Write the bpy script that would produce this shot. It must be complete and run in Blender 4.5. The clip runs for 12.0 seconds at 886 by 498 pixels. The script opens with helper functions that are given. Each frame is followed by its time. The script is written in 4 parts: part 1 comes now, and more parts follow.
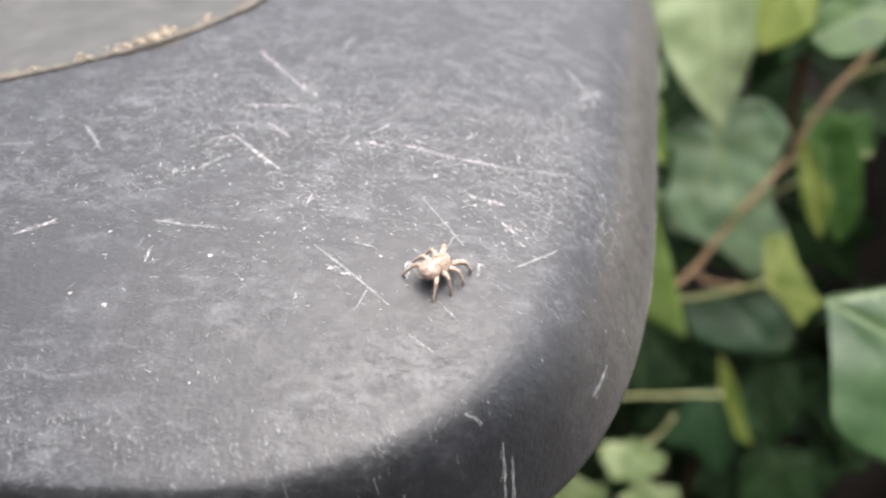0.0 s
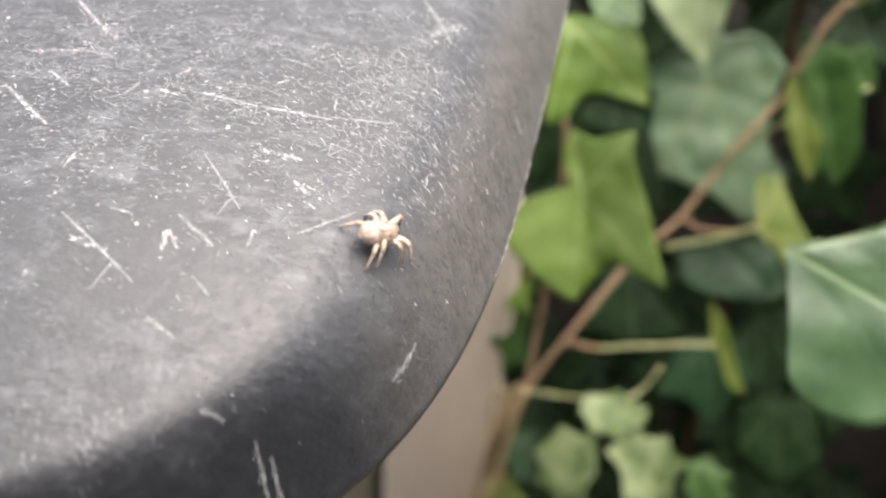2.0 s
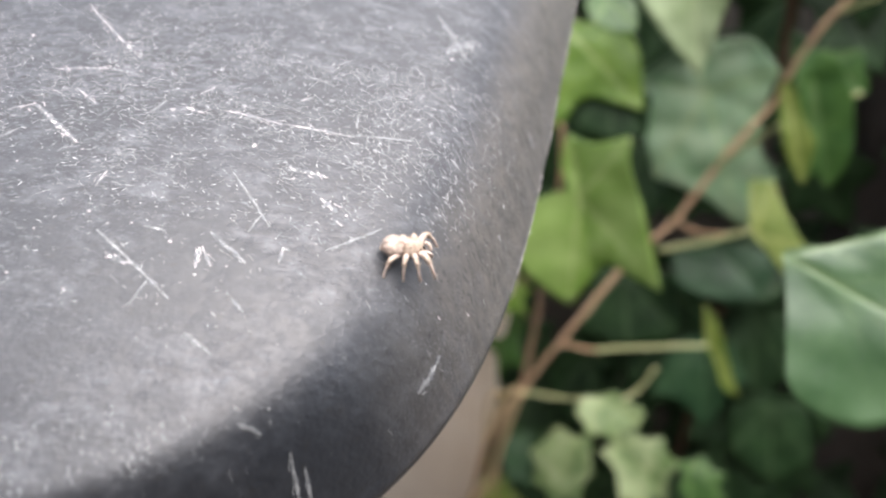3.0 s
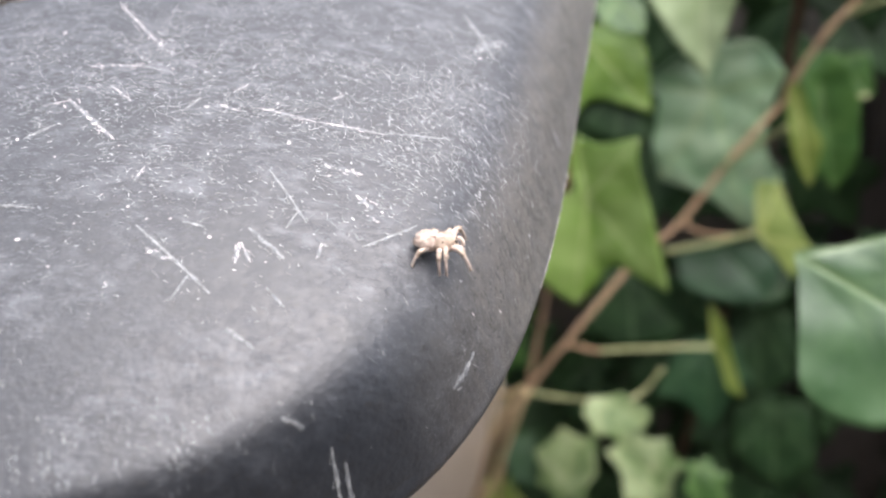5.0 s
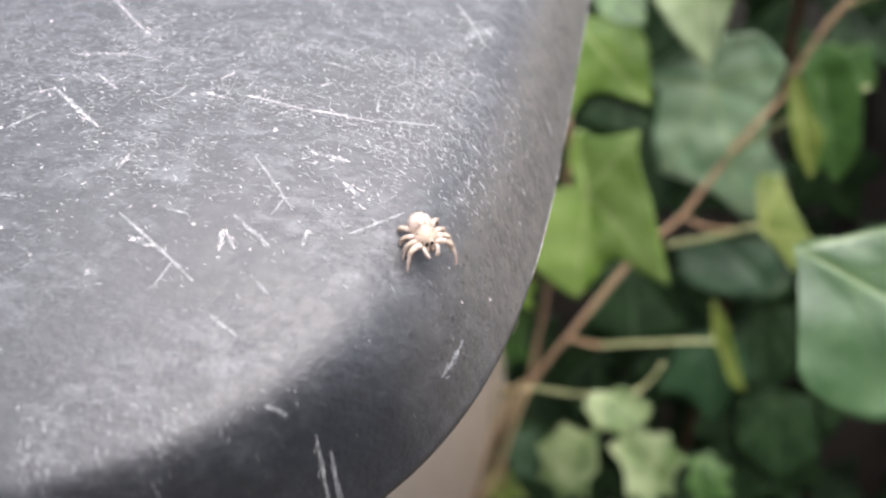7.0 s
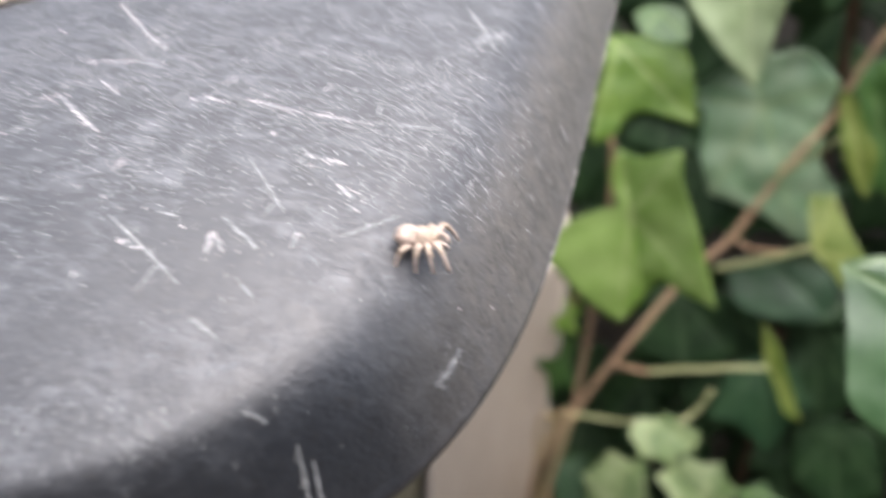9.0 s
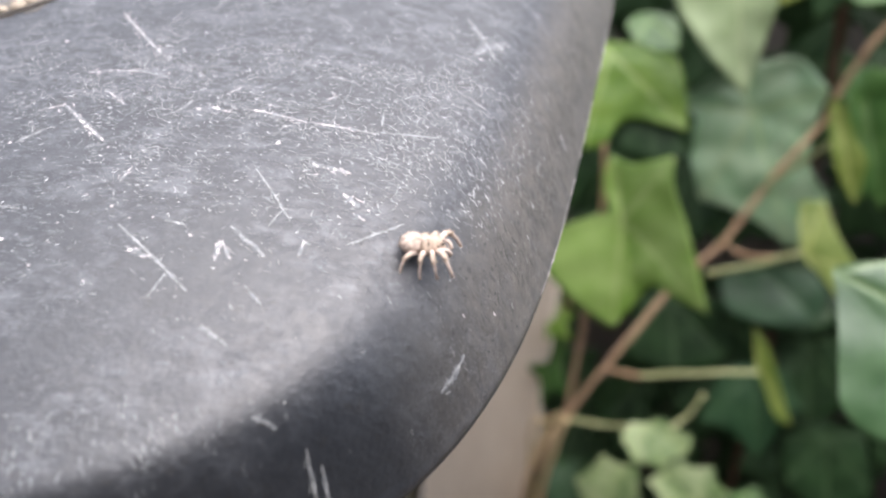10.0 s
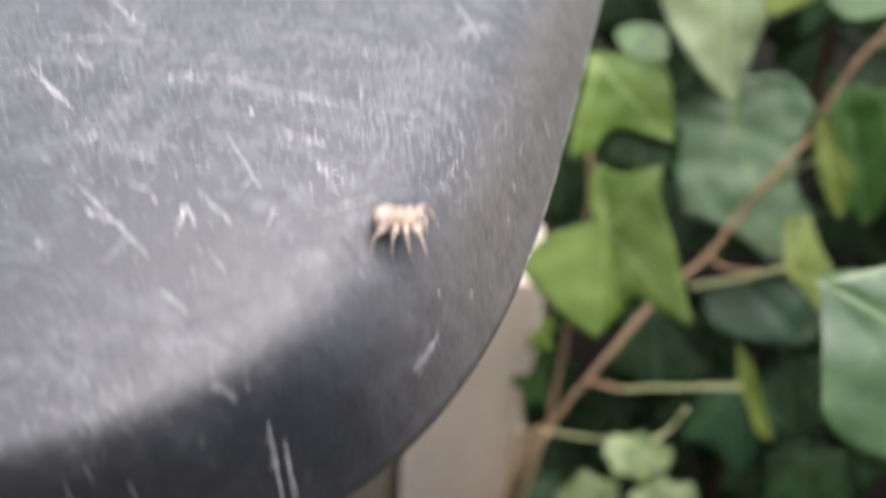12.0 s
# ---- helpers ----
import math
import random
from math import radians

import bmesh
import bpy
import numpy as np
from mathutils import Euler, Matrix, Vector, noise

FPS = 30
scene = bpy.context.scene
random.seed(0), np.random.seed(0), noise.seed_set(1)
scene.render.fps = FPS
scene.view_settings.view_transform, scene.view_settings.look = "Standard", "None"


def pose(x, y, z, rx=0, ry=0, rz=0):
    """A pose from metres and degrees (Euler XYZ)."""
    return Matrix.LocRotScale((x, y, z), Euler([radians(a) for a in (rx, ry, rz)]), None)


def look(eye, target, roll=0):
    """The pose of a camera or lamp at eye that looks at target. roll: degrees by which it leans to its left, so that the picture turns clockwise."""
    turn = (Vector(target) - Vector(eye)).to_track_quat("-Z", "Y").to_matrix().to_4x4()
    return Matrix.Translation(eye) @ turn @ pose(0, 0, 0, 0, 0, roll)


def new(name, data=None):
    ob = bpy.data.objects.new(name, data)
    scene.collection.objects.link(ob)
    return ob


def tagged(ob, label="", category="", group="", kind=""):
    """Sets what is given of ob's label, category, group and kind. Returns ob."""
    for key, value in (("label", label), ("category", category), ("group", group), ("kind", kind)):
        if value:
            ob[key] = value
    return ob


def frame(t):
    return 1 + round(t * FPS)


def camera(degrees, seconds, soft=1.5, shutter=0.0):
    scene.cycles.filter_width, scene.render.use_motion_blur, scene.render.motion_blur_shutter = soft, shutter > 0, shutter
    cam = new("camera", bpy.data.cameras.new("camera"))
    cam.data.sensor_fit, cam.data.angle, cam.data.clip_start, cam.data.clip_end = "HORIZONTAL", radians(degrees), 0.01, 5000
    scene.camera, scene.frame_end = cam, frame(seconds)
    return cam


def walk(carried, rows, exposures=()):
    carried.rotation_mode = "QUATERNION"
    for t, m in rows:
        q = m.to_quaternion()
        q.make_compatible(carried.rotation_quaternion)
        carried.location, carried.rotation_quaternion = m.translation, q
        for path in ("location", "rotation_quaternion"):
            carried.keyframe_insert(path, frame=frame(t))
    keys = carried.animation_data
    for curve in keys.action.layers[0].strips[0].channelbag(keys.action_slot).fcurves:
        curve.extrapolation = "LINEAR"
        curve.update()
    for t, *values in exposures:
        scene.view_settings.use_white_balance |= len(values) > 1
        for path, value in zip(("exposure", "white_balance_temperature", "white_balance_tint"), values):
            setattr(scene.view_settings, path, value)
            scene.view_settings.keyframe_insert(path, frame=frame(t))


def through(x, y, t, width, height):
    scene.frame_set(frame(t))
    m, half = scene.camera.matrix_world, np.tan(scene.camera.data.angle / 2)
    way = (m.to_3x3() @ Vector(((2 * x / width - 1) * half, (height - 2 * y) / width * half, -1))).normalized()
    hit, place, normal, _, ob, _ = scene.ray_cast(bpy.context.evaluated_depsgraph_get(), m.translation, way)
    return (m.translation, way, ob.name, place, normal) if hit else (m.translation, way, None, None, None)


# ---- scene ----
cam = camera(56.9, 12.0, 2.1, 0.9)
PATH = [
    (0, (0.03242, 0.03003, 1.17600), (-0.0042, 1.6300, -0.0492), 0.56),
    (0.5, (0.03503, 0.03693, 1.17307), (-0.0247, 1.6369, -0.0775), 0.16),
    (0.8, (0.04400, 0.04163, 1.17028), (-0.0293, 1.6416, -0.0795), -0.39),
    (1, (0.04626, 0.04331, 1.16963), (-0.0316, 1.6433, -0.0948), -0.63),
    (1.467, (0.05560, 0.04465, 1.17350), (-0.0520, 1.6446, -0.1985), -1.05),
    (1.5, (0.05605, 0.04469, 1.17356), (-0.0387, 1.6447, -0.1957), -1.09),
    (1.533, (0.05650, 0.04473, 1.17340), (-0.0254, 1.6447, -0.1929), -1.14),
    (2, (0.06448, 0.04612, 1.16673), (-0.0449, 1.6461, -0.2345), -2.16),
    (2.5, (0.05976, 0.05082, 1.16664), (-0.0629, 1.6508, -0.2427), -2.52),
    (3, (0.06017, 0.04484, 1.17067), (-0.0228, 1.6448, -0.2314), -1.63),
    (3.1, (0.06012, 0.04370, 1.17168), (-0.0206, 1.6437, -0.2384), -1.04),
    (5, (0.05534, 0.04360, 1.17089), (-0.0251, 1.6436, -0.2268), -1.36),
    (5.5, (0.05753, 0.04516, 1.16991), (-0.0271, 1.6452, -0.2376), -1.55),
    (6, (0.05779, 0.04475, 1.16928), (-0.0220, 1.6448, -0.2422), -1.48),
    (6.5, (0.05939, 0.04366, 1.16939), (-0.0291, 1.6437, -0.2423), -1.84),
    (7, (0.05740, 0.04382, 1.16894), (-0.0326, 1.6438, -0.2394), -1.83),
    (8.8, (0.06449, 0.04874, 1.16024), (-0.1156, 1.6487, -0.1835), -3.62),
    (8.967, (0.06452, 0.04600, 1.16300), (-0.1476, 1.6460, -0.1623), -4.65),
    (9, (0.06452, 0.04548, 1.16357), (-0.1586, 1.6455, -0.1528), -4.82),
    (9.033, (0.06452, 0.04510, 1.16390), (-0.1680, 1.6451, -0.1450), -4.90),
    (9.5, (0.06444, 0.04174, 1.16536), (-0.1552, 1.6417, -0.1472), -4.66),
    (10, (0.06290, 0.04422, 1.16507), (-0.1342, 1.6442, -0.1348), -4.32),
    (10.5, (0.06073, 0.04456, 1.16376), (-0.1153, 1.6446, -0.1054), -3.80),
    (11, (0.05670, 0.05038, 1.16055), (-0.1050, 1.6504, -0.1146), -3.28),
    (11.4, (0.05808, 0.05189, 1.15905), (-0.0999, 1.6519, -0.1397), -2.76),
    (11.467, (0.05535, 0.05307, 1.15963), (-0.0974, 1.6531, -0.0760), -3.33),
    (11.5, (0.05398, 0.05366, 1.15992), (-0.0962, 1.6537, -0.0518), -3.62),
    (11.533, (0.05290, 0.05400, 1.16060), (-0.0960, 1.6540, -0.0340), -3.75),
    (11.6, (0.05352, 0.05369, 1.16351), (-0.1084, 1.6537, -0.0494), -3.66),
    (11.8, (0.05777, 0.04379, 1.16180), (-0.1526, 1.6438, -0.0713), -3.14),
    (11.9, (0.05659, 0.04921, 1.16031), (-0.0910, 1.6492, -0.0544), -2.33),
    (11.967, (0.06375, 0.04432, 1.15975), (-0.0939, 1.6443, -0.0870), -2.20),
    (12, (0.06389, 0.04408, 1.15829), (-0.0959, 1.6441, -0.0893), -2.20),
]
walk(cam, [(t, look(eye, target, roll)) for t, eye, target, roll in PATH], exposures=[(0, 0.98, 6800, 9.5), (1.0, 0.92, 6850, 9.5), (1.5, 0.98, 6800, 9), (2.0, 1.18, 7050, 10), (2.5, 1.06, 6700, 9.5), (3.0, 1.12, 6600, 10), (5.0, 1.14, 6500, 11), (7.0, 1.16, 6550, 11), (9.5, 1.14, 6500, 11), (10.5, 1.06, 6450, 11), (12.0, 1.02, 6550, 11)])
cam.data.dof.use_dof, cam.data.dof.focus_distance, cam.data.dof.aperture_fstop = True, 0.115, 13.0

# ---- light: a bright overcast garden ----
world = bpy.data.worlds.new("overcast_sky")
scene.world = world
world.use_nodes = True
sky = world.node_tree.nodes.new("ShaderNodeTexSky")
sky.sky_type = "NISHITA"
sky.sun_disc = False
sky.sun_elevation = radians(78)
sky.sun_rotation = radians(52)
sky.dust_density = 4.0
sky.air_density = 1.0
cloud = world.node_tree.nodes.new("ShaderNodeHueSaturation")
cloud.inputs["Saturation"].default_value = 0.62
world.node_tree.links.new(sky.outputs["Color"], cloud.inputs["Color"])
world.node_tree.links.new(cloud.outputs["Color"], world.node_tree.nodes["Background"].inputs["Color"])
world.node_tree.nodes["Background"].inputs["Strength"].default_value = 0.14
sun = new("sun", bpy.data.lights.new("sun", "SUN"))
sun.data.energy, sun.data.angle, sun.data.color = 2.5, radians(75), (1.0, 0.98, 0.95)
sun.matrix_world = look((0.62, 0.60, 4.2), (0.05, 0.15, 1.1))
scene.view_settings.exposure = 1.1


# ---- materials ----
def material(name):
    m = bpy.data.materials.new(name)
    m.use_nodes = True
    return m, m.node_tree.nodes, m.node_tree.links, m.node_tree.nodes["Principled BSDF"]


def add(nodes, kind, **values):
    n = nodes.new(kind)
    for key, value in values.items():
        n.inputs[key].default_value = value
    return n


def ramp(nodes, links, source, stops):
    n = nodes.new("ShaderNodeValToRGB")
    while len(n.color_ramp.elements) < len(stops):
        n.color_ramp.elements.new(0.5)
    for e, (at, c) in zip(n.color_ramp.elements, stops):
        e.position = at
        e.color = (c, c, c, 1) if isinstance(c, float) else (*c, 1)
    links.new(source, n.inputs["Fac"])
    return n.outputs["Color"]


def mix(nodes, links, fac, a, b, blend="MIX"):
    n = nodes.new("ShaderNodeMix")
    n.data_type, n.blend_type = "RGBA", blend
    for socket, value in ((n.inputs["Factor"], fac), (n.inputs["A"], a), (n.inputs["B"], b)):
        if isinstance(value, (int, float)):
            socket.default_value = value
        elif isinstance(value, tuple):
            socket.default_value = (*value, 1)
        else:
            links.new(value, socket)
    return n.outputs["Result"]


def textured(name, dark, light, scale, rough=(0.5, 0.8), bump=0.3, bump_size=0.001, stretch=(1, 1, 1), detail=6.0, spread=(0.3, 0.7)):
    """A material with two scales of noise in its colour, and relief."""
    m, nodes, links, bsdf = material(name)
    coord = nodes.new("ShaderNodeTexCoord")
    mapping = add(nodes, "ShaderNodeMapping", Scale=stretch)
    links.new(coord.outputs["Object"], mapping.inputs["Vector"])
    big = add(nodes, "ShaderNodeTexNoise", Scale=scale, Detail=detail)
    fine = add(nodes, "ShaderNodeTexNoise", Scale=scale * 9, Detail=4.0)
    for n in (big, fine):
        links.new(mapping.outputs["Vector"], n.inputs["Vector"])
    both = mix(nodes, links, 0.4, big.outputs["Fac"], fine.outputs["Fac"])
    links.new(ramp(nodes, links, both, [(spread[0], dark), (spread[1], light)]), bsdf.inputs["Base Color"])
    links.new(ramp(nodes, links, fine.outputs["Fac"], [(0.3, rough[0]), (0.7, rough[1])]), bsdf.inputs["Roughness"])
    b = add(nodes, "ShaderNodeBump", Strength=bump, Distance=bump_size)
    links.new(both, b.inputs["Height"])
    links.new(b.outputs["Normal"], bsdf.inputs["Normal"])
    return m


def plastic_material():
    """Black moulded plastic, weathered grey: chalky clouds, wispy scuffs, dark pits and a pebbled grain."""
    m, nodes, links, bsdf = material("black_plastic")
    coord = nodes.new("ShaderNodeTexCoord")

    def noisy(scale, detail, roughness=0.6, turn=0, stretch=(1, 1, 1), distortion=0.0):
        mapping = add(nodes, "ShaderNodeMapping", Rotation=(0, 0, radians(-turn)), Scale=stretch)
        links.new(coord.outputs["Object"], mapping.inputs["Vector"])
        n = add(nodes, "ShaderNodeTexNoise", Scale=scale, Detail=detail, Roughness=roughness, Distortion=distortion)
        links.new(mapping.outputs["Vector"], n.inputs["Vector"])
        return n.outputs["Fac"]

    scuffs = None
    for turn, along, across, low in ((-14, 650, 1500, 0.60), (-62, 600, 1700, 0.59), (40, 700, 1500, 0.61)):
        line = ramp(nodes, links, noisy(1.0, 4.0, 0.65, turn, (along, across, across), 0.6), [(low, 0.0), (low + 0.16, 1.0)])
        scuffs = line if scuffs is None else mix(nodes, links, 1.0, scuffs, line, "LIGHTEN")
    worn = ramp(nodes, links, noisy(55.0, 5.0, 0.6, 0, (1, 1, 1), 0.6), [(0.36, 0.08), (0.62, 1.0)])
    # less grey on the front roll: smoother there, and its shade put into the colour
    wear_and_shade = nodes.new("ShaderNodeAttribute")
    wear_and_shade.attribute_name = "wear_and_shade"
    worn = mix(nodes, links, 1.0, worn, wear_and_shade.outputs["Fac"], "MULTIPLY")
    clouds = ramp(nodes, links, noisy(300.0, 7.0, 0.70, -30, (0.7, 1.25, 1), 0.7), [(0.45, 0.0), (0.68, 1.0)])
    pits = ramp(nodes, links, noisy(900.0, 3.0, 0.6), [(0.30, 1.0), (0.40, 0.0)])
    grain = noisy(1500.0, 3.0)
    pebble = noisy(1000.0, 2.0)
    blotch = noisy(330.0, 5.0)
    amount = mix(nodes, links, 1.0, scuffs, worn, "MULTIPLY")
    base = ramp(nodes, links, blotch, [(0.3, (0.0110, 0.0130, 0.0180)), (0.7, (0.021, 0.0245, 0.0320))])
    base = mix(nodes, links, mix(nodes, links, 1.0, clouds, worn, "MULTIPLY"), base, (0.130, 0.136, 0.154))
    base = mix(nodes, links, amount, base, (0.245, 0.253, 0.280))
    # brown side tone: part dirt, part reflection painted into the colour
    film = nodes.new("ShaderNodeAttribute")
    film.attribute_name = "side_toned"
    thick = ramp(nodes, links, noisy(420.0, 6.0, 0.7, 0, (1, 1, 0.35)), [(0.30, 0.25), (0.70, 1.0)])
    base = mix(nodes, links, mix(nodes, links, 1.0, film.outputs["Fac"], thick, "MULTIPLY"), base, (0.150, 0.136, 0.122))
    links.new(mix(nodes, links, pits, base, (0.018, 0.018, 0.02)), bsdf.inputs["Base Color"])
    mottle = mix(nodes, links, 0.55, blotch, noisy(800.0, 4.0, 0.65))
    matt = ramp(nodes, links, mottle, [(0.40, 0.44), (0.60, 0.58)])
    links.new(mix(nodes, links, wear_and_shade.outputs["Fac"], (0.27, 0.27, 0.27), matt), bsdf.inputs["Roughness"])
    height = mix(nodes, links, 0.45, mix(nodes, links, 0.7, grain, pebble), amount)
    b = add(nodes, "ShaderNodeBump", Strength=0.7, Distance=0.0004)
    links.new(height, b.inputs["Height"])
    links.new(b.outputs["Normal"], bsdf.inputs["Normal"])
    bsdf.inputs["Specular IOR Level"].default_value = 1.0
    bsdf.inputs["Specular Tint"].default_value = (1.0, 0.975, 1.0, 1)
    bsdf.inputs["Sheen Weight"].default_value = 0.05
    bsdf.inputs["Sheen Roughness"].default_value = 0.6
    return m


def leaf_material(name, dark, light, vein, rough, through=0.35):
    m, nodes, links, bsdf = material(name)
    coord = nodes.new("ShaderNodeTexCoord")
    big = add(nodes, "ShaderNodeTexNoise", Scale=45.0, Detail=5.0)
    fine = add(nodes, "ShaderNodeTexNoise", Scale=600.0, Detail=3.0)
    for n in (big, fine):
        links.new(coord.outputs["Object"], n.inputs["Vector"])
    tone = ramp(nodes, links, big.outputs["Fac"], [(0.36, dark), (0.64, light)])
    info = nodes.new("ShaderNodeObjectInfo")
    shade = ramp(nodes, links, info.outputs["Random"], [(0.0, 0.8), (1.0, 1.15)])
    tone = mix(nodes, links, 1.0, tone, shade, "MULTIPLY")
    mask = nodes.new("ShaderNodeAttribute")
    mask.attribute_name = "vein"
    colour = mix(nodes, links, mask.outputs["Fac"], tone, vein)
    links.new(colour, bsdf.inputs["Base Color"])
    links.new(ramp(nodes, links, fine.outputs["Fac"], [(0.3, rough), (0.7, rough + 0.15)]), bsdf.inputs["Roughness"])
    b = add(nodes, "ShaderNodeBump", Strength=0.25, Distance=0.0006)
    links.new(mix(nodes, links, 0.5, big.outputs["Fac"], fine.outputs["Fac"]), b.inputs["Height"])
    links.new(b.outputs["Normal"], bsdf.inputs["Normal"])
    glow = nodes.new("ShaderNodeBsdfTranslucent")
    links.new(colour, glow.inputs["Color"])
    both = nodes.new("ShaderNodeMixShader")
    both.inputs["Fac"].default_value = through
    links.new(bsdf.outputs["BSDF"], both.inputs[1])
    links.new(glow.outputs["BSDF"], both.inputs[2])
    links.new(both.outputs["Shader"], nodes["Material Output"].inputs["Surface"])
    return m


plastic = plastic_material()
scar = textured("whitened_plastic", (0.17, 0.172, 0.18), (0.72, 0.645, 0.66), 900, (0.5, 0.7), spread=(0.40, 0.58))
faint_scar = textured("greyed_plastic", (0.11, 0.11, 0.115), (0.44, 0.445, 0.455), 900, (0.5, 0.7), spread=(0.40, 0.60))
hazed = textured("hazed_plastic", (0.080, 0.084, 0.093), (0.25, 0.258, 0.282), 1100, (0.5, 0.65), spread=(0.42, 0.66))
chalk = textured("chalky_nicks", (0.28, 0.283, 0.29), (0.88, 0.88, 0.89), 500, (0.5, 0.7), spread=(0.36, 0.60))
# brown strokes that also lighten the side in place of reflected light
side_brown = textured("side_brown_tone", (0.060, 0.058, 0.056), (0.150, 0.141, 0.132), 800, (0.6, 0.8), spread=(0.40, 0.66))
dust = textured("settled_dust", (0.052, 0.054, 0.057), (0.13, 0.128, 0.127), 120, (0.75, 0.95), 0.4, 0.0006)
dirt = textured("dry_dirt", (0.20, 0.155, 0.115), (0.55, 0.47, 0.385), 700, (0.8, 0.95), 0.6, 0.0005)
# near black: grime and the joint's own shadow in one colour
shadow_gap = textured("joint_grime_shadow", (0.010, 0.008, 0.007), (0.05, 0.038, 0.03), 500, (0.8, 0.95))
dirt_film = textured("dirt_film", (0.085, 0.080, 0.076), (0.24, 0.205, 0.17), 250, (0.8, 0.95), 0.6, 0.0003)
for worn_plastic in (scar, faint_scar, hazed, chalk, side_brown, dust):
    worn_plastic.node_tree.nodes["Principled BSDF"].inputs["Specular IOR Level"].default_value = 0.9
pale = leaf_material("pale_leaf", (0.29, 0.38, 0.19), (0.40, 0.49, 0.29), (0.58, 0.66, 0.40), 0.36)
pale_mottled = leaf_material("mottled_leaf", (0.055, 0.13, 0.022), (0.37, 0.44, 0.23), (0.30, 0.38, 0.17), 0.36)
bright = leaf_material("bright_leaf", (0.125, 0.25, 0.022), (0.24, 0.385, 0.060), (0.44, 0.55, 0.20), 0.30)
# the bright green made paler: one leaf's sky sheen put into its colour
pale_sheen = leaf_material("pale_sheen_leaf", (0.17, 0.31, 0.04), (0.31, 0.45, 0.13), (0.48, 0.58, 0.24), 0.28)
yellowish = leaf_material("yellowish_leaf", (0.16, 0.24, 0.035), (0.27, 0.35, 0.075), (0.44, 0.48, 0.16), 0.42)
mid = leaf_material("green_leaf", (0.03, 0.095, 0.016), (0.075, 0.17, 0.036), (0.16, 0.26, 0.09), 0.36)
dull = leaf_material("dull_leaf", (0.19, 0.34, 0.18), (0.35, 0.48, 0.31), (0.38, 0.48, 0.24), 0.26)
glossy = leaf_material("glossy_leaf", (0.055, 0.140, 0.048), (0.125, 0.240, 0.105), (0.25, 0.37, 0.17), 0.26)
# a leaf green taken near black: shade deep in the ivy painted in
dark = leaf_material("shaded_leaf", (0.008, 0.026, 0.007), (0.020, 0.052, 0.016), (0.06, 0.11, 0.045), 0.48, 0.12)
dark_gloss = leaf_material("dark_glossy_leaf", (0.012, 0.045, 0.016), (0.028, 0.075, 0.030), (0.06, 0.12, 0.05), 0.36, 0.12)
for blade_material, gloss in ((dark, 0.28), (dark_gloss, 0.4), (bright, 0.9), (pale_sheen, 0.9), (glossy, 1.0), (dull, 0.8)):
    blade_material.node_tree.nodes["Principled BSDF"].inputs["Specular IOR Level"].default_value = gloss
bark = textured("ivy_bark", (0.32, 0.20, 0.12), (0.56, 0.38, 0.24), 350, (0.6, 0.85), 0.5, 0.0008)
pale_bark = textured("pale_dry_bark", (0.50, 0.37, 0.19), (0.74, 0.58, 0.33), 350, (0.6, 0.85), 0.5, 0.0008)
green_stalk = textured("leaf_stalk", (0.27, 0.30, 0.12), (0.44, 0.44, 0.24), 300, (0.45, 0.6), 0.2, 0.0004)
red_stalk = textured("reddish_stalk", (0.26, 0.14, 0.08), (0.42, 0.28, 0.16), 300, (0.45, 0.6), 0.2, 0.0004)
dead_wood = textured("dead_wood", (0.05, 0.025, 0.015), (0.13, 0.07, 0.04), 200, (0.7, 0.9), 0.5, 0.001)
pale_wood = textured("weathered_wood", (0.84, 0.72, 0.60), (0.97, 0.86, 0.74), 60, (0.7, 0.9), 0.4, 0.001, (4, 4, 0.5))
grey_green_wood = textured("greenish_wood", (0.34, 0.33, 0.24), (0.50, 0.47, 0.36), 60, (0.7, 0.9), 0.4, 0.001, (4, 4, 0.5))
grey_wood = textured("dark_grey_wood", (0.05, 0.045, 0.043), (0.11, 0.10, 0.095), 60, (0.7, 0.9), 0.5, 0.001, (4, 4, 0.6))
brick_wall = textured("rendered_wall", (0.12, 0.11, 0.10), (0.22, 0.20, 0.18), 8, (0.8, 0.95), 0.4, 0.003)
soil = textured("leaf_mould", (0.025, 0.019, 0.013), (0.08, 0.060, 0.043), 40, (0.85, 0.98), 0.8, 0.01)
hair_pale = textured("pale_spider_hair", (0.48, 0.34, 0.28), (0.92, 0.79, 0.71), 1500, (0.6, 0.85), 0.6, 0.0001)
hair_tan = textured("tan_spider_hair", (0.30, 0.20, 0.145), (0.80, 0.66, 0.55), 1200, (0.6, 0.85), 0.6, 0.0001)
hair_brown = textured("brown_spider_hair", (0.16, 0.09, 0.055), (0.34, 0.21, 0.13), 1500, (0.6, 0.85), 0.6, 0.0001)
eye_black, _n, _l, _b = material("eye_black")
_b.inputs["Base Color"].default_value, _b.inputs["Roughness"].default_value = (0.01, 0.008, 0.008, 1), 0.1


# ---- building ----
def mesh_of(name, bm, *materials):
    me = bpy.data.meshes.new(name)
    bm.normal_update()
    bm.to_mesh(me)
    bm.free()
    for m in materials:
        me.materials.append(m)
    for p in me.polygons:
        p.use_smooth = True
    return me


def part(name, bm, mat, parent, label=""):
    ob = new(name, mesh_of(name, bm, mat))
    ob.parent = parent
    return tagged(ob, label)


